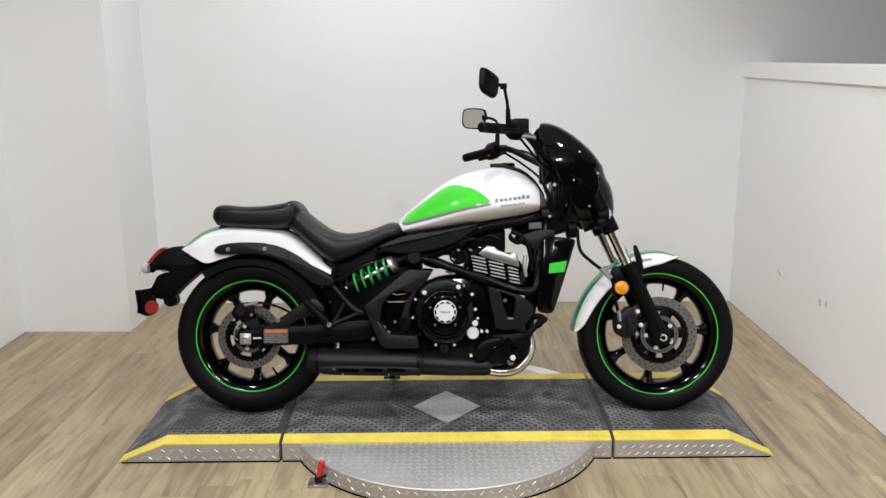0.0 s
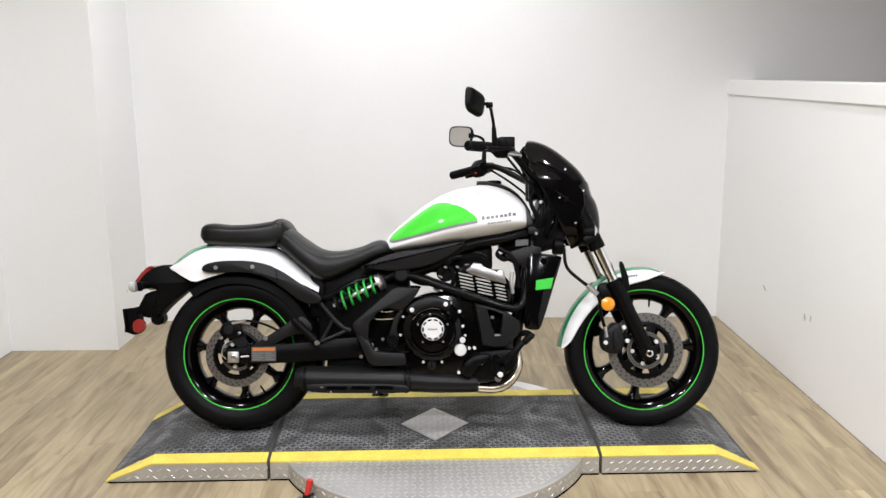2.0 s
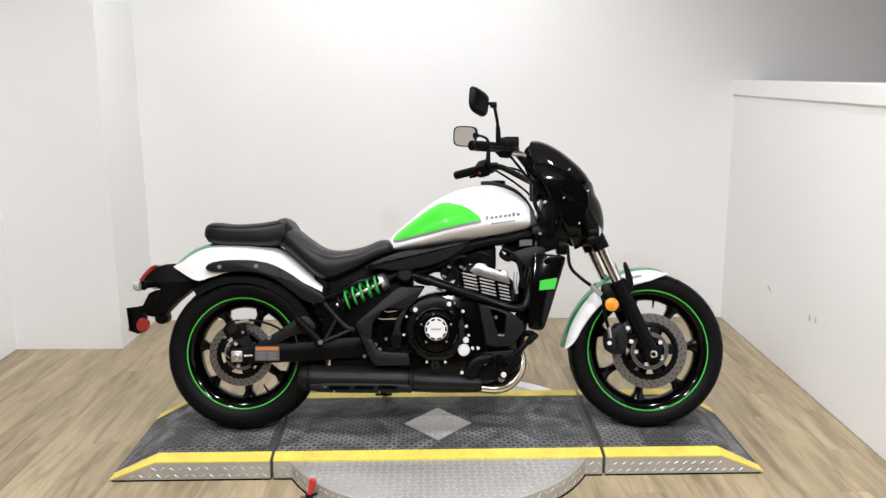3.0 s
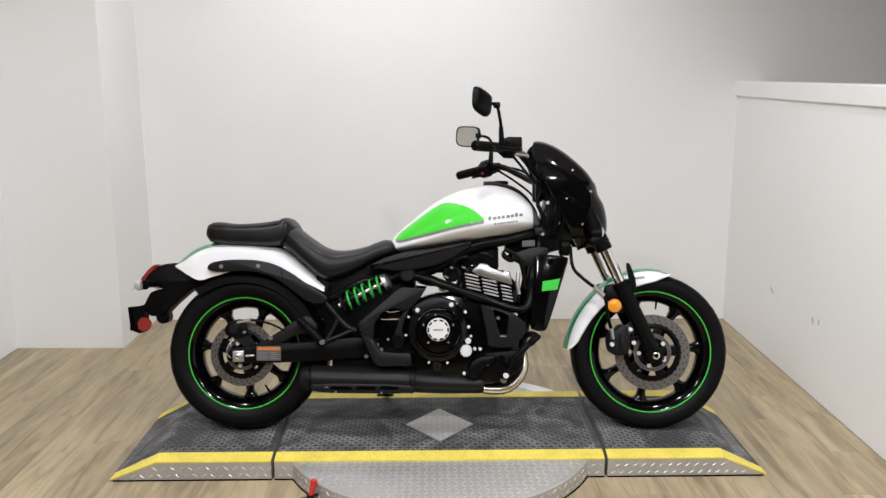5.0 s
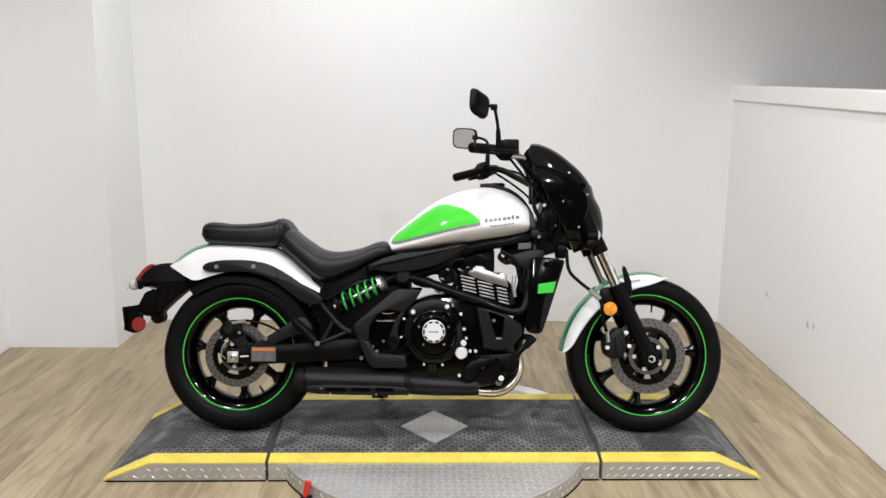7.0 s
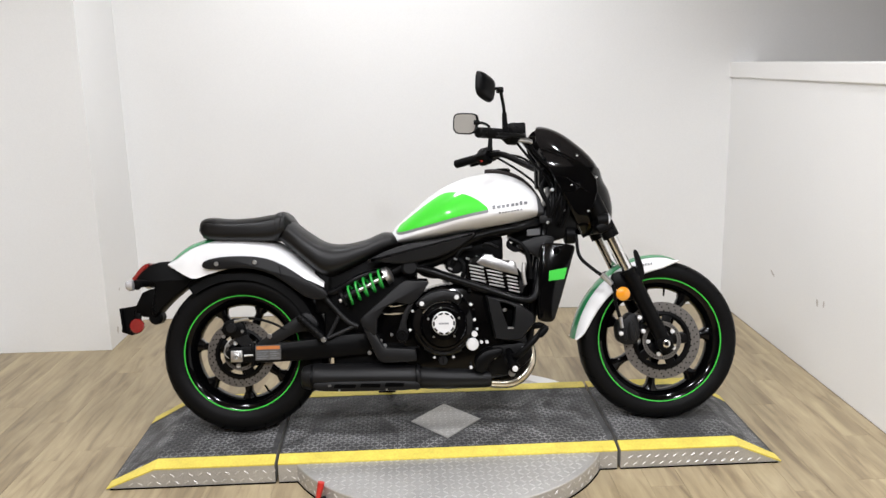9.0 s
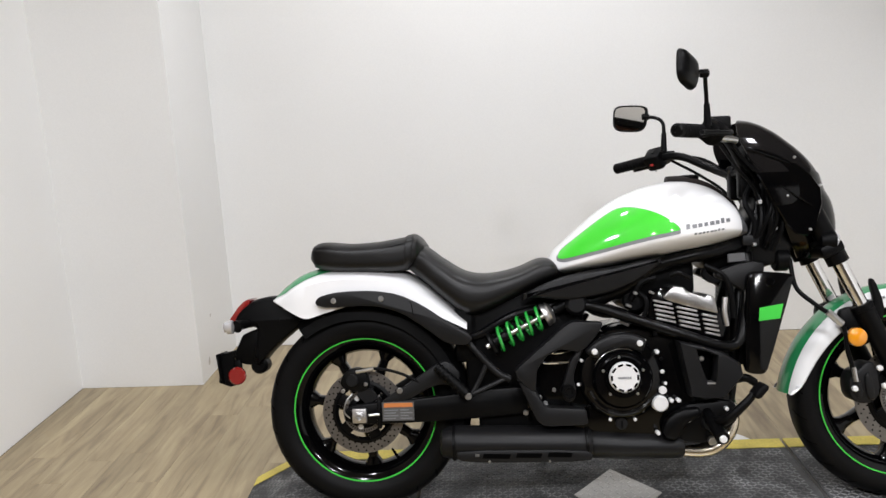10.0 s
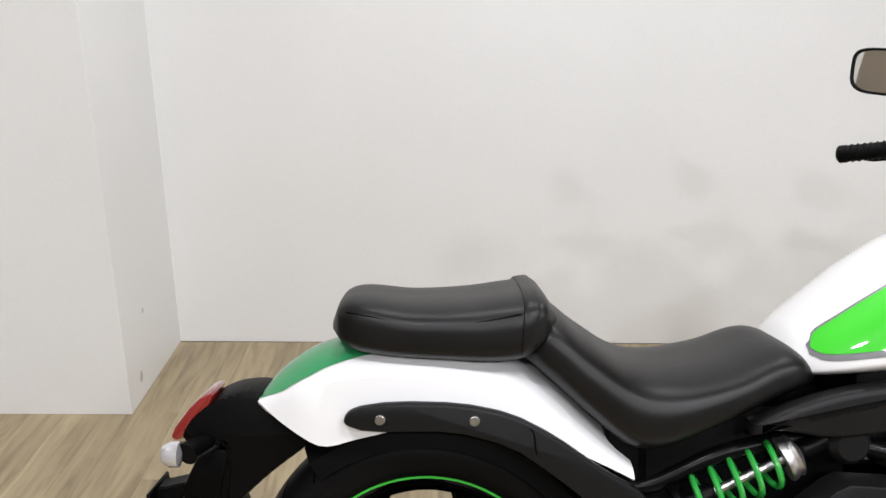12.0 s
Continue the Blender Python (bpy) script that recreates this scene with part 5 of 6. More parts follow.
muf = part("muffler", loft(rings), M["muffler"], ex, "matt black short muffler")
for u, rr in ((0.272, 0.0575), (0.648, 0.0575)):
    part("muffler_band", loft([[Vector((u + d, -0.135 + (rr + e) * math.cos(a), 0.2045 - (u - 0.272) * 0.018 + (rr - 0.008 + e) * math.sin(a))) for a in [2 * math.pi * i / 36 for i in range(36)]] for d, e in ((-0.005, -0.002), (-0.004, 0.0), (0.004, 0.0), (0.005, -0.002))]), M["satin"], muf)
rings = []
for u, ch, rw, rh in ((0.660, 0.194, 0.046, 0.040), (0.668, 0.194, 0.050, 0.042), (0.76, 0.188, 0.050, 0.040), (0.90, 0.184, 0.050, 0.036), (0.918, 0.183, 0.044, 0.030)):
    rings.append([Vector((u, -0.130 + rw * math.cos(a), ch + rh * math.sin(a))) for a in [2 * math.pi * i / 36 for i in range(36)]])
part("collector", loft(rings), M["muffler"], ex, "matt black exhaust collector box")
part("pre_chamber", box(0.40, 0.90, -0.10, 0.12, 0.145, 0.225, 0.02), M["muffler"], ex)
guard = part("heat_guard", prism(rounded([(0.275, 0.176), (0.285, 0.196), (0.64, 0.190), (0.66, 0.176), (0.655, 0.156), (0.40, 0.158), (0.30, 0.162)], 1), -0.1935, -0.170, 0.004, 2), M["muffler"], ex, "black slotted heat guard")
for u0, u1 in ((0.352, 0.432), (0.446, 0.520), (0.534, 0.604)):
    part("slot", prism([(u0, 0.1725), (u0 + 0.004, 0.1855), (u1, 0.183), (u1 - 0.004, 0.170)], -0.1945, -0.190, 0.0004, 1), M["joint_black"], guard)
for u, h in ((0.372, 0.1635), (0.540, 0.161)):
    part("guard_bolt", drum((u, -0.197, h), 0.0036, -0.001, 0.02, seg=10, bev=0.0008), M["steel"], guard)
part("heat_label", box(0.332, 0.344, -0.1950, -0.193, 0.178, 0.185), M["label"], guard)

# ---- radiator, fork and front end ----
rad = new("radiator")
rad.parent = bike
rad["label"] = "black radiator with glossy side shrouds and lime flashes"
part("core", prism([(1.110, 0.640), (1.180, 0.650), (1.140, 0.395), (1.095, 0.405)], -0.14, 0.14, 0.004, 1), M["mesh"], rad)
for s in (-1, 1):
    sh = part("shroud", prism(rounded([(1.104, 0.630), (1.112, 0.670), (1.165, 0.668), (1.236, 0.660), (1.234, 0.640), (1.158, 0.398), (1.145, 0.380), (1.100, 0.386), (1.092, 0.400)], 1), s * 0.138, s * 0.168, 0.007, 2), M["gloss"], rad, "gloss black radiator shroud")
    part("flash", prism([(1.134, 0.531), (1.138, 0.568), (1.203, 0.578), (1.193, 0.537)], s * 0.166, s * 0.1700, 0.001, 1), M["limeline"], sh, "lime flash")
    part("shroud_boss", drum((1.168, s * 0.165, 0.640), 0.014, -0.006, 0.006, seg=20, bev=0.003), M["gloss"], sh)
    part("front_down_tube", tube([(1.135, s * 0.06, 0.72), (1.098, s * 0.09, 0.55), (1.08, s * 0.09, 0.40), (1.04, s * 0.10, 0.22), (0.96, s * 0.10, 0.17)], 0.017, 12), M["frame"], rad)
    part("side_wedge", prism(rounded([(1.010, 0.668), (1.120, 0.700), (1.175, 0.690), (1.120, 0.600), (1.085, 0.630)], 1), s * 0.10, s * 0.145, 0.006, 2), M["greyplastic"], rad)
part("stay", tube([(1.06, -0.12, 0.36), (1.10, -0.14, 0.37), (1.128, -0.13, 0.355)], 0.012, 10), M["plastic"], rad)

AX = Vector((WB, 0, HF))
RK = Vector((-0.470, 0, 1)).normalized()


def fork_at(h):
    return WB - 0.001 - 0.470 * (h - HF)


front = new("front_fork")
front.parent = bike
front["label"] = "telescopic fork with bright tubes and black sliders"
for s in (-1, 1):
    v = s * 0.105
    part("slider", tube([(fork_at(0.262), v, 0.262), (fork_at(0.42), v, 0.42), (fork_at(0.555), v, 0.555)], (0.027, 0.029), 20), M["satin"], front, "satin black fork slider")
    part("axle_clamp", drum((WB, v, HF - 0.006), 0.030, -0.026, 0.026, seg=28, bev=0.006), M["satin"], front)
    part("axle_end", turned([(0.006, 0), (0.014, 0), (0.014, s * 0.008), (0.008, s * 0.010), (0.006, s * 0.002)], (WB, v + s * 0.026, HF - 0.006), seg=24, loop=True), M["chrome"], front)
    part("fork_tube", tube([(fork_at(0.54), v, 0.54), (fork_at(0.93), v, 0.93)], 0.0205, 20), M["chrome"], front, "bright fork tube")
    part("fork_cover", tube([(fork_at(0.685), v, 0.685), (fork_at(0.93), v, 0.93)], 0.031, 18), M["satin"], front, "black fork cover")
    part("dust_seal", moved(drum((0, 0, 0), 0.031, -0.010, 0.010, "z", 24, 0.003), Matrix.Translation((fork_at(0.556), v, 0.556)) @ Matrix.Rotation(radians(-25), 4, "Y")), M["plastic"], front)
    part("slider_lug", prism(rounded([(fork_at(0.56) + 0.01, 0.52), (fork_at(0.56) + 0.035, 0.56), (fork_at(0.56) + 0.020, 0.635), (fork_at(0.56) + 0.034, 0.638), (fork_at(0.56) + 0.060, 0.565), (fork_at(0.56) + 0.055, 0.515)], 1), v - 0.012, v + 0.012, 0.005, 2), M["satin"], front)
    part("fender_mount", prism(rounded([(1.375, 0.545), (1.415, 0.560), (1.470, 0.545), (1.492, 0.470), (1.44, 0.440), (1.395, 0.470)], 1), s * 0.075, s * 0.10, 0.006, 2), M["satin"], front)
    ind = part("front_reflector", turned([(0, s * 0.012), (0.020, s * 0.011), (0.0255, s * 0.006), (0.0255, 0), (0.0255, -s * 0.012), (0, -s * 0.012)], (1.410, s * 0.142, 0.476), seg=32), M["orange"], front, "round amber side reflector")
    sig = part("turn_signal", turned([(0, -0.03), (0.018, -0.026), (0.027, 0.0), (0.027, 0.012), (0, 0.012)], (1.352, s * 0.125, 0.748), "x", 24), M["plastic"], front, "black front turn signal")
    part("signal_lens", turned([(0, 0.026), (0.018, 0.022), (0.026, 0.012), (0.026, 0.010), (0, 0.010)], (1.352, s * 0.125, 0.748), "x", 24), M["lens"], sig, "clear turn signal lens")
    part("signal_stem", tube([(1.33, s * 0.11, 0.745), (1.32, s * 0.09, 0.735), (fork_at(0.73), s * 0.10, 0.73)], 0.009, 10), M["plastic"], sig)
for h in (0.725, 0.925):
    part("triple_clamp", moved(box(-0.034, 0.034, -0.145, 0.145, -0.018, 0.018, 0.010, 2), Matrix.Translation((fork_at(h) - 0.01, 0, h)) @ Matrix.Rotation(radians(-25), 4, "Y")), M["satin"], front)
part("steering_stem", tube([(fork_at(0.70) - 0.05, 0, 0.70), (fork_at(0.95) - 0.05, 0, 0.95)], 0.032, 16), M["frame"], front)

# front brake caliper and hose
fc = part("front_caliper", prism(rounded([(1.394, 0.300), (1.388, 0.345), (1.400, 0.376), (1.422, 0.384), (1.436, 0.402), (1.462, 0.402), (1.470, 0.372), (1.476, 0.318), (1.458, 0.288), (1.420, 0.284)], 1), -0.128, -0.055, 0.008, 2), M["greyplastic"], front, "charcoal two-piston brake caliper")
part("caliper_ridge", prism(rounded([(1.436, 0.294), (1.428, 0.366), (1.446, 0.378), (1.462, 0.300)], 1), -0.137, -0.120, 0.006, 2), M["greyplastic"], fc)
part("caliper_ridge", prism(rounded([(1.404, 0.304), (1.400, 0.350), (1.420, 0.360), (1.428, 0.300)], 1), -0.133, -0.120, 0.005, 2), M["greyplastic"], fc)
for u, h in ((1.472, 0.386), (1.484, 0.336), (1.402, 0.330)):
    part("caliper_bolt", drum((u, -0.130, h), 0.008, -0.010, 0.004, seg=12, bev=0.002), M["silver"], fc)
part("brake_hose", tube([(1.255, -0.08, 0.70), (1.262, -0.10, 0.62), (1.300, -0.12, 0.575), (1.350, -0.13, 0.535), (1.378, -0.135, 0.50), (1.385, -0.135, 0.44), (1.400, -0.132, 0.385)], 0.0065, 10), M["plastic"], front, "black brake hose")
part("hose_clip", tube([(1.335, -0.136, 0.548), (1.372, -0.139, 0.512)], 0.0105, 10), M["steel"], front, "bright hose bracket")
part("banjo", tube([(1.400, -0.134, 0.390), (1.405, -0.135, 0.350)], 0.007, 8), M["steel"], fc)

# front fender shell
def arch(a0, a1, r_top, r_side, w, n, thick=0.004, mid_only=False, lift=0.0):
    rings = []
    for k in range(n + 1):
        t = k / n
        a = radians(a0 + (a1 - a0) * t)
        rt, rs = r_top(t) + lift, r_side(t)
        half = [(0.0, rt), (w * 0.42, rt - 0.003), (w * 0.70, rt - 0.010)]
        if not mid_only:
            half += [(w * 0.90, rt - 0.022), (w, rt - 0.034 if rt - 0.034 > rs else (rt + rs) / 2), (w + 0.002, rs)]
        else:
            half = half[:2] + [(w * 0.70, rt - 0.0100)]
        half = [(o, max(r, rs)) for o, r in half]
        pr = [(-o, r) for o, r in half[::-1]] + half[1:]
        outer = [Vector((WB + math.cos(a) * r + 0.010, o, HF + math.sin(a) * r)) for o, r in pr]
        if mid_only:
            rings.append(outer)
        else:
            inner = [Vector((WB + math.cos(a) * (r - thick) + 0.010, o * 0.95, HF + math.sin(a) * (r - thick))) for o, r in pr[::-1]]
            rings.append(outer + inner)
    return loft(rings, closed=not mid_only, cap=not mid_only)


RT = curve((0, 0.15, 0.4, 0.7, 0.9, 1.0), (0.340, 0.330, 0.322, 0.322, 0.318, 0.308))
RS = curve((0, 0.04, 0.15, 0.35, 0.6, 0.85, 0.95, 1.0), (0.328, 0.304, 0.284, 0.268, 0.262, 0.270, 0.290, 0.306))
ff = part("front_fender", arch(178, 77, RT, RS, 0.072, 44), M["white"], bike, "glossy white front fender with a green centre band")
part("fender_band", arch(178, 77, RT, RS, 0.072, 44, mid_only=True, lift=0.0016), M["deepgreen"], ff, "deep green band along the fender's crown")
part("fender_bolt", drum((1.468, -0.075, 0.552), 0.007, -0.004, 0.004, seg=12, bev=0.0015), M["satin"], ff)
for k in range(7):
    a = radians(108 - k * 2.0)
    part("name_bar", moved(box(-0.003, 0.003, -0.0755, -0.0735, -0.004, 0.004), Matrix.Translation((WB + 0.290 * math.cos(a), 0, HF + 0.290 * math.sin(a))) @ Matrix.Rotation(radians(-12), 4, "Y")), M["grey"], ff)

# fairing: a gloss black nose below, a smoked screen above
UF = curve((0.700, 0.737, 0.79, 0.860, 0.900, 0.948, 1.001, 1.054, 1.085, 1.102, 1.110), (1.350, 1.398, 1.408, 1.395, 1.374, 1.360, 1.322, 1.262, 1.216, 1.178, 1.150))
UR = curve((0.700, 0.775, 0.894, 1.010, 1.050, 1.085, 1.102, 1.110), (1.285, 1.240, 1.178, 1.118, 1.104, 1.106, 1.116, 1.130))
FW = curve((0.700, 0.775, 0.85, 0.95, 1.05, 1.085, 1.102, 1.110), (0.055, 0.115, 0.150, 0.160, 0.140, 0.115, 0.085, 0.050))


def cowl(h0, h1, inset, n, wall_t):
    rings = []
    for k in range(n + 1):
        h = h0 + (h1 - h0) * k / n
        f, r, w = UF(h) - inset, UR(h) + inset, FW(h) - inset
        pts = []
        for i in range(25):
            a = -math.pi / 2 + math.pi * i / 24
            pts.append(Vector((r + (f - r) * abs(math.cos(a)) ** 0.75, w * math.copysign(abs(math.sin(a)) ** 0.85, math.sin(a)), h)))
        inner = [Vector((p.x - wall_t * (1 if abs(p.y) < w * 0.9 else 0), p.y * (1 - wall_t / max(w, 0.02)), p.z)) for p in pts[::-1]]
        rings.append(pts + inner)
    return loft(rings)


fairing = new("headlight_fairing")
fairing.parent = bike
fairing["label"] = "gloss black headlight fairing with a smoked fly screen"
part("fairing_shell", cowl(0.700, 0.945, 0.0, 20, 0.006), M["gloss"], fairing, "gloss black fairing nose")
part("fly_screen", cowl(0.925, 1.110, 0.003, 26, 0.003), M["smoke"], fairing, "smoked plastic fly screen")
part("side_panel", prism(rounded([(1.110, 1.020), (1.180, 1.010), (1.290, 0.950), (1.335, 0.880), (1.300, 0.760), (1.240, 0.772), (1.178, 0.892)], 1), -0.150, -0.142, 0.003, 1), M["gloss"], fairing)
part("side_panel", prism(rounded([(1.110, 1.020), (1.180, 1.010), (1.290, 0.950), (1.335, 0.880), (1.300, 0.760), (1.240, 0.772), (1.178, 0.892)], 1), 0.142, 0.150, 0.003, 1), M["gloss"], fairing)
part("headlight_bucket", turned([(0, -0.10), (0.05, -0.09), (0.085, -0.03), (0.09, 0.0), (0, 0.0)], (1.30, 0, 0.835), "x", 32), M["satin"], fairing)
part("headlight_lens", turned([(0, 0.048), (0.04, 0.044), (0.075, 0.030), (0.085, 0.0), (0, 0.0)], (1.302, 0, 0.835), "x", 32), M["lens"], fairing, "clear headlight lens")
part("instrument", box(1.14, 1.20, -0.07, 0.07, 0.96, 1.04, 0.012), M["plastic"], fairing, "black instrument housing")
for s in (-1, 1):
    for u, h in ((1.322, 0.904), (1.231, 0.879), (1.254, 0.985), (1.290, 0.782)):
        part("screw", drum((u, s * 0.152, h), 0.0042, -0.003, 0.004, seg=12, bev=0.001), M["steel"], fairing)
    part("screen_edge", tube([(1.125, s * 0.150, 1.015), (1.20, s * 0.154, 0.985), (1.27, s * 0.140, 0.955), (1.325, s * 0.10, 0.935)], 0.0022, 6), M["satin"], fairing)
    part("panel_edge", tube([(1.118, s * 0.152, 1.000), (1.19, s * 0.156, 0.925), (1.27, s * 0.156, 0.865), (1.318, s * 0.140, 0.840)], 0.0020, 6), M["satin"], fairing)

# handlebar, controls, mirrors
bars = new("handlebar")
bars.parent = bike
bars["label"] = "black handlebar with rubber grips, levers and mirrors"
part("bar", tube([(0.985, -0.275, 1.050), (1.040, -0.225, 1.045), (1.095, -0.150, 1.000), (1.135, -0.075, 0.965), (1.142, 0.0, 0.960), (1.132, 0.075, 0.962), (1.090, 0.150, 0.995), (1.015, 0.205, 1.038), (0.940, 0.270, 1.036)], 0.0125, 14), M["satin"], bars, "satin black bar")
for s in (-1, 1):
    part("riser", box(1.125, 1.165, s * 0.05 - 0.02, s * 0.05 + 0.02, 0.88, 0.985, 0.008), M["satin"], bars)
    e0, e1 = ((0.878, -0.398, 1.042), (0.990, -0.275, 1.051)) if s < 0 else ((0.838, 0.366, 1.020), (0.940, 0.272, 1.036))
    g = part("grip", tube([e0, e1], 0.0165, 18), M["tyre"], bars, "black rubber grip")
    d = (Vector(e1) - Vector(e0)).normalized()
    qm = Vector((0, 0, 1)).rotation_difference(d).to_matrix().to_4x4()
    part("bar_end", moved(turned([(0.006, -0.004), (0.014, -0.004), (0.018, 0.0), (0.018, 0.014), (0.006, 0.014)], (0, 0, 0), "z", 20, loop=True), Matrix.Translation(e0) @ qm), M["satin"], bars)
    for k in range(9):
        part("grip_rib", moved(turned([(0.0155, -0.002), (0.0185, -0.001), (0.0185, 0.001), (0.0155, 0.002)], (0, 0, 0), "z", 18, loop=True), Matrix.Translation(Vector(e0) + d * (0.024 + k * 0.012)) @ qm), M["tyre"], g)
    sw = Vector(e1) + d * 0.012
    hs = part("switch_housing", moved(box(-0.028, 0.028, -0.030, 0.030, -0.024, 0.036, 0.009, 2), Matrix.Translation(sw) @ qm), M["plastic"], bars, "black switch housing")
    part("switch_button", moved(box(-0.004, 0.004, -0.033, -0.028, -0.004, 0.006, 0.0015, 1), Matrix.Translation(sw) @ qm), M["greyplastic"] if s < 0 else M["redgrip"], hs)
    part("switch_button", moved(box(-0.032, -0.026, -0.008, 0.008, 0.004, 0.016, 0.002, 1), Matrix.Translation(sw) @ qm), M["greyplastic"], hs)
    lv = [tuple(sw + Vector((0.03, s * -0.02, 0.0))), tuple(sw + Vector((0.045, s * 0.02, -0.008))), tuple(Vector(e0) + Vector((0.075, s * -0.02, -0.006))), tuple(Vector(e0) + Vector((0.062, s * 0.004, -0.008)))]
    part("lever", tube(lv, (0.009, 0.006), 10), M["satin"], bars, "black hand lever")
    if s < 0:
        part("fluid_reservoir", box(0.998, 1.056, -0.255, -0.195, 1.052, 1.095, 0.006), M["plastic"], bars, "black brake fluid reservoir")
        part("master_cylinder", tube([(1.018, -0.252, 1.036), (1.05, -0.235, 1.034), (1.078, -0.215, 1.032)], (0.0115, 0.008), 12), M["steel"], bars, "bright master cylinder")
        part("banjo_bolt", tube([(1.06, -0.212, 1.042), (1.082, -0.195, 1.030)], 0.008, 8), M["steel"], bars)
    else:
        part("clutch_perch", box(0.975, 1.015, 0.245, 0.285, 1.03, 1.062, 0.006), M["plastic"], bars)
        part("choke_tip", tube([(0.958, 0.275, 1.03), (0.954, 0.272, 0.998)], 0.004, 8), M["steel"], bars)
for k, (a, b, c, dd) in enumerate((((1.06, -0.20, 1.03), (1.10, -0.16, 0.98), (1.16, -0.10, 0.93), (1.20, -0.06, 0.84)), ((1.02, -0.24, 1.03), (1.09, -0.17, 0.96), (1.15, -0.12, 0.90), (1.18, -0.08, 0.80)), ((1.00, 0.25, 1.03), (1.08, 0.17, 0.965), (1.14, 0.11, 0.90), (1.18, 0.08, 0.80)), ((1.02, 0.26, 1.045), (1.10, 0.20, 1.02), (1.17, 0.12, 0.94), (1.20, 0.08, 0.82)), ((1.07, -0.20, 1.02), (1.14, -0.155, 0.955), (1.22, -0.14, 0.90), (1.25, -0.11, 0.80)))):
    part("cable", tube([a, b, c, dd], 0.0048, 8), M["plastic"], bars, "black control cable")


def mirror(center, a_dir, wide, high, roll, parent, stem, ball):
    """A rounded mirror: a shell and a flat glass on its reading side."""
    a = Vector(a_dir).normalized()
    nrm = a.cross(Vector((0, 0, 1))).normalized()
    if nrm.x > 0:
        nrm = -nrm
    b = Vector((0, 0, 1))
    R = Matrix.Rotation(radians(roll), 3, nrm)
    a, b = R @ a, R @ b
    C = Vector(center)

    def ring(k, off):
        out = []
        for i in range(32):
            t = 2 * math.pi * i / 32
            ct, stn = math.cos(t), math.sin(t)
            x = math.copysign(abs(ct) ** 0.52, ct) * wide / 2 * (1 + 0.10 * stn)
            y = math.copysign(abs(stn) ** 0.52, stn) * high / 2
            out.append(C + a * x * k + b * y * k + nrm * off)
        return out
    sh = part("mirror_shell", loft([ring(0.45, -0.018), ring(0.72, -0.015), ring(0.92, -0.008), ring(1.0, 0.0), ring(1.0, 0.005), ring(0.95, 0.007), ring(0.89, 0.005)]), M["satin"], parent, "satin black mirror shell")
    part("mirror_glass", loft([ring(0.885, 0.0045), ring(0.885, 0.0060)]), M["mirror"], sh, "mirror glass")
    part("mirror_stem", tube(stem, 0.0058, 10), M["satin"], parent, "black mirror stem")
    part("stem_boot", tube([stem[-2], stem[-1]], (0.008, 0.0105), 12), M["plastic"], parent)
    part("ball_joint", moved(drum((0, 0, 0), 0.011, -0.012, 0.012, "x", 16, 0.003), Matrix.Translation(ball)), M["satin"], parent)


mirror((0.902, -0.430, 1.187), (0.55, 0.835, 0), 0.115, 0.088, 10, bars, [(0.934, -0.405, 1.186), (0.955, -0.385, 1.185), (0.968, -0.345, 1.150), (0.974, -0.325, 1.118), (0.977, -0.315, 1.060)], (0.955, -0.385, 1.185))
mirror((0.876, 0.272, 1.176), (0.70, -0.71, 0), 0.136, 0.088, -8, bars, [(0.912, 0.236, 1.174), (0.945, 0.216, 1.168), (0.968, 0.209, 1.150), (0.971, 0.208, 1.115), (0.968, 0.205, 1.055)], (0.918, 0.230, 1.174))

# side stand on the left, reaching the platform
stand = new("side_stand")
stand.parent = bike
stand["label"] = "black side stand, folded out"
gt = math.tan(radians(LEAN_ANGLE))
part("stand_leg", tube([(0.60, 0.10, 0.22), (0.56, 0.21, 0.14), (0.52, 0.315, 0.315 * gt + 0.012)], 0.012, 12), M["frame"], stand)
part("stand_foot", moved(box(-0.035, 0.035, -0.022, 0.022, -0.004, 0.004, 0.003), Matrix.Translation((0.52, 0.32, 0.32 * gt + 0.004)) @ Matrix.Rotation(radians(LEAN_ANGLE), 4, "X")), M["frame"], stand)
# rider footrests, forward on the frame
for s in (-1, 1):
    fp = part("rider_footrest", tube([(0.984, s * 0.16, 0.280), (0.986, s * 0.22, 0.262), (0.990, s * 0.298, 0.237)], (0.014, 0.019), 14), M["plastic"], bike, "black rubber rider footrest")
    part("pedal_arm", tube([(0.985, s * 0.19, 0.262), (1.005, s * 0.27, 0.278), (1.045, s * 0.29, 0.318), (1.078, s * 0.29, 0.352)], (0.015, 0.010), 10), M["satin"], fp, "black pedal arm")
    part("pedal_pad", prism(rounded([(1.066, 0.350), (1.096, 0.384), (1.112, 0.372), (1.080, 0.338)], 1), min(s * 0.265, s * 0.325), max(s * 0.265, s * 0.325), 0.005, 2), M["plastic"], fp, "black rubber pedal pad")
    part("peg_tip", drum((0.990, s * 0.302, 0.236), 0.010, -0.005, 0.005, seg=14, bev=0.002), M["silver"], fp, "bright peg end bolt")

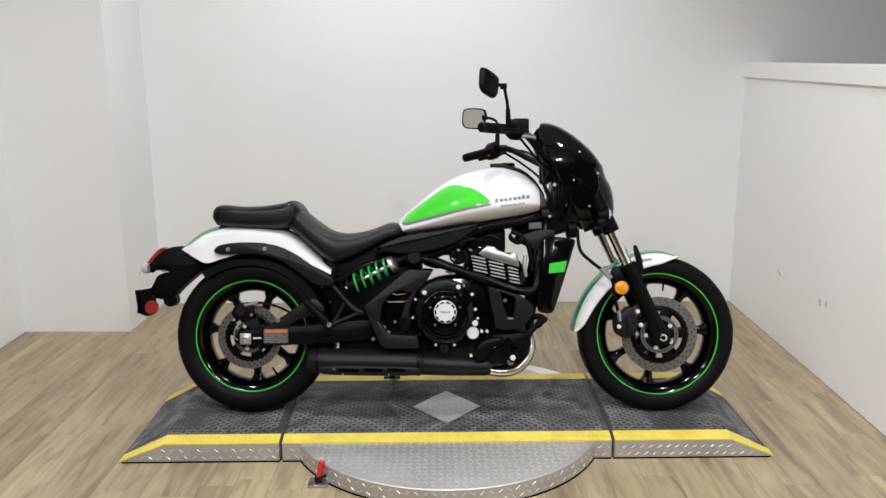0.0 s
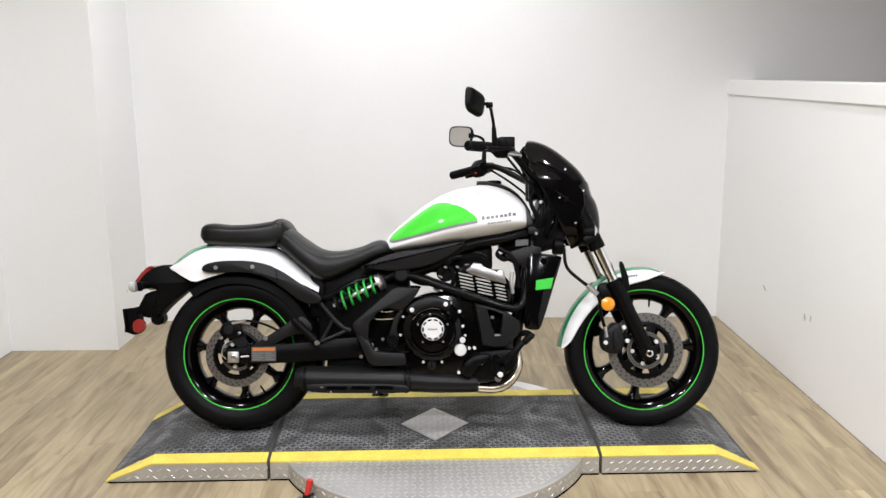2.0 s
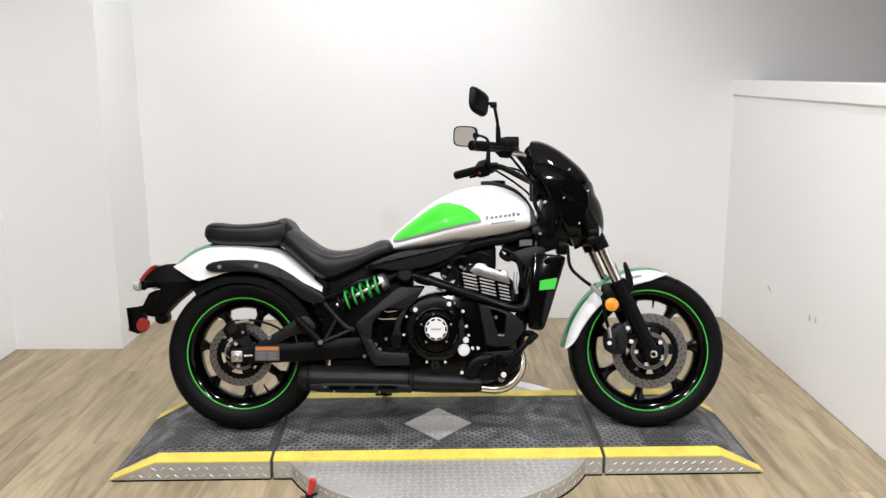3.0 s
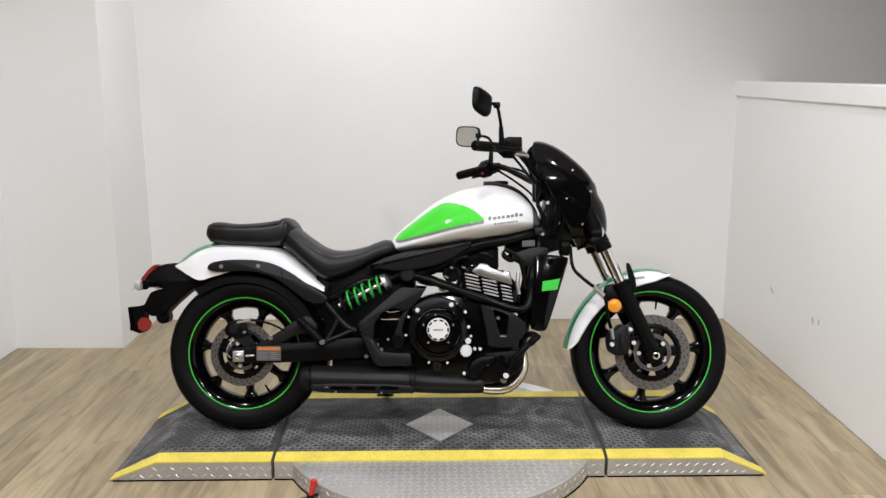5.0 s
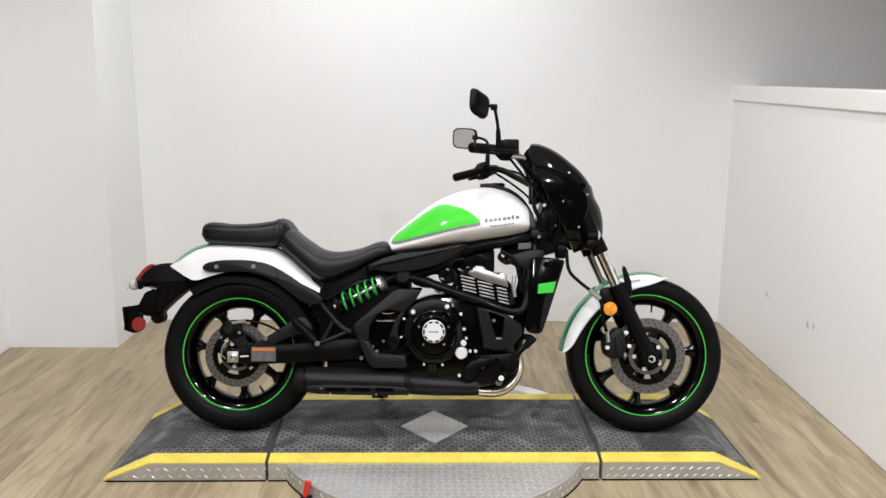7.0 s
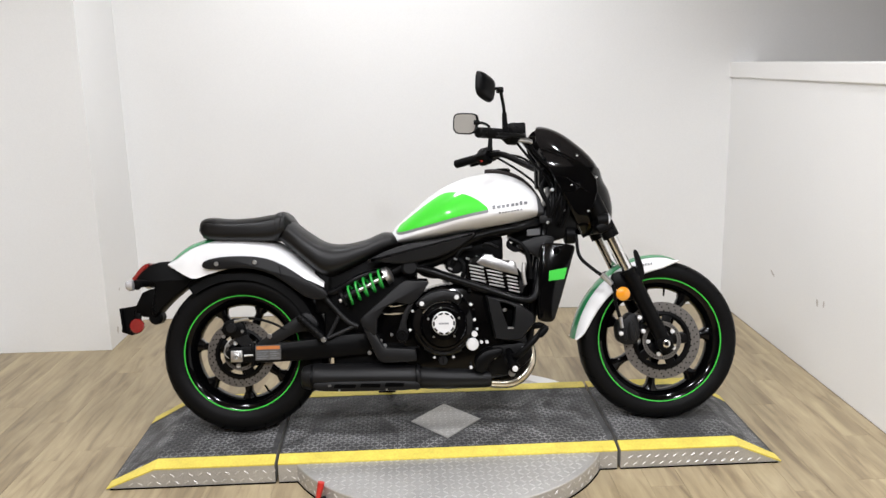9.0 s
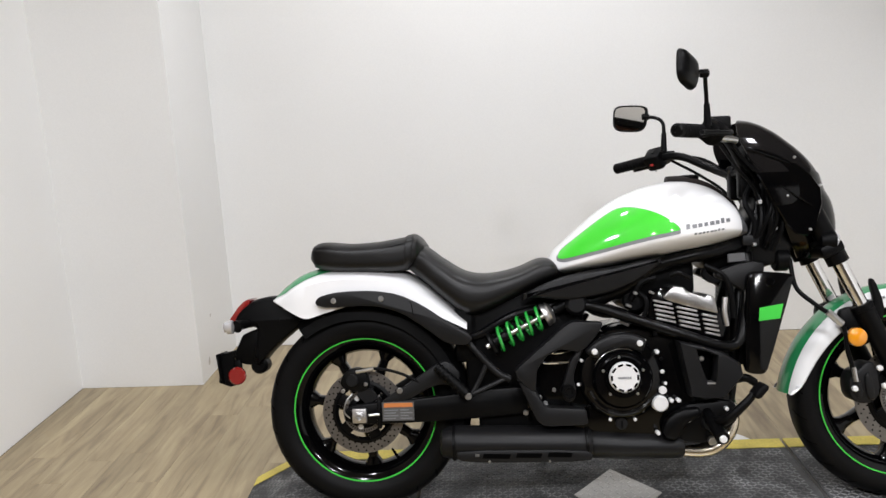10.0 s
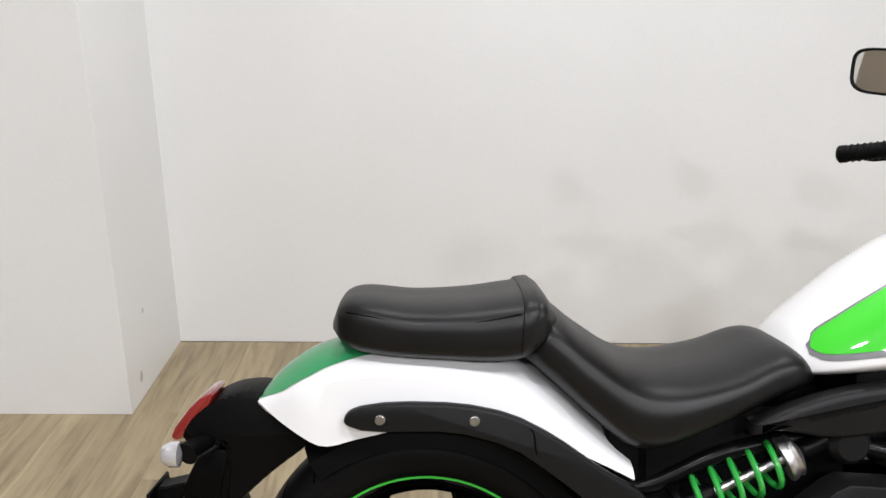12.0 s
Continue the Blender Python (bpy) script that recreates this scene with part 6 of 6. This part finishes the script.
# steering head, loom and clamps between the tank and the fairing
headset = new("steering_head")
headset.parent = bike
headset["label"] = "black steering head with wiring and cable clamps"
part("head_casting", prism(rounded([(1.00, 0.705), (1.13, 0.765), (1.165, 0.86), (1.175, 0.935), (1.235, 0.935), (1.275, 0.80), (1.26, 0.70), (1.13, 0.662), (1.03, 0.672)], 1), -0.085, 0.085, 0.012, 2), M["frame"], headset)
for k in range(9):
    q = random.Random(30 + k)
    u0, h0 = 1.13 + 0.10 * q.random(), 0.72 + 0.05 * q.random()
    pth = [(u0, -0.09 - 0.02 * q.random(), h0), (u0 + 0.03 * q.random(), -0.11 - 0.02 * q.random(), h0 + 0.07), (u0 + 0.06 * q.random() - 0.01, -0.10 - 0.02 * q.random(), h0 + 0.14), (u0 + 0.02, -0.08, h0 + 0.19)]
    part("loom", tube(pth, 0.005 + 0.004 * q.random(), 8), M["plastic"], headset)
for u, h, r in ((1.165, 0.865, 0.007), (1.205, 0.79, 0.006), (1.145, 0.745, 0.006), (1.19, 0.905, 0.005), (1.225, 0.85, 0.006)):
    part("clamp_screw", drum((u, -0.122, h), r, -0.003, 0.02, seg=10, bev=0.001), M["steel"], headset)
part("connector", box(1.115, 1.160, -0.115, -0.085, 0.742, 0.772, 0.004), M["greyplastic"], headset)
part("ignition_switch", drum((1.19, 0, 0.955), 0.022, -0.02, 0.02, "z", 20, 0.004), M["satin"], headset)
part("horn", drum((1.235, -0.06, 0.70), 0.036, -0.02, 0.02, "x", 24, 0.005), M["satin"], headset)

# every piece lies at most two levels below the motorcycle
for ob in list(bike.children_recursive):
    if ob.parent and ob.parent.parent and ob.parent.parent.parent == bike:
        ob.parent = ob.parent.parent

# ---- floor planks ----
def plank_mesh(w, ln):
    bm = box(0.0003, w - 0.0003, 0.0003, ln - 0.0003, -0.008, 0.0, 0.0004, 1)
    me = bpy.data.meshes.new("plank")
    bm.to_mesh(me)
    bm.free()
    me.materials.append(M["wood"])
    return me


PW, PL = 0.118, 0.92
plank_full = plank_mesh(PW, PL)
rng = random.Random(4)
rest = bmesh.new()
cols = int(math.ceil((RX - LX) / PW))
for i in range(cols):
    x = LX + 0.004 + i * PW
    start = BACK - 0.004
    while start > FRONT:
        y0 = max(start - (PL if start < BACK - 0.004 else PL * (0.25 + 0.75 * rng.random())), FRONT)
        ln = start - y0
        w = min(PW, RX - 0.004 - x)
        if start > 2.2 and w > 0.02 and ln > 0.02:
            ob = new("plank", plank_full if abs(ln - PL) < 1e-6 and w == PW else plank_mesh(w, ln))
            ob.location, ob.parent = (x, y0, 0), floor
        elif w > 0.02:
            box(x + 0.0008, x + w - 0.0008, y0, start - 0.0016, -0.008, 0.0, 0, 1, rest)
        start = y0
tagged(mesh_object("floorboards", rest, M["wood"], floor, smooth=False), kind="stuff")
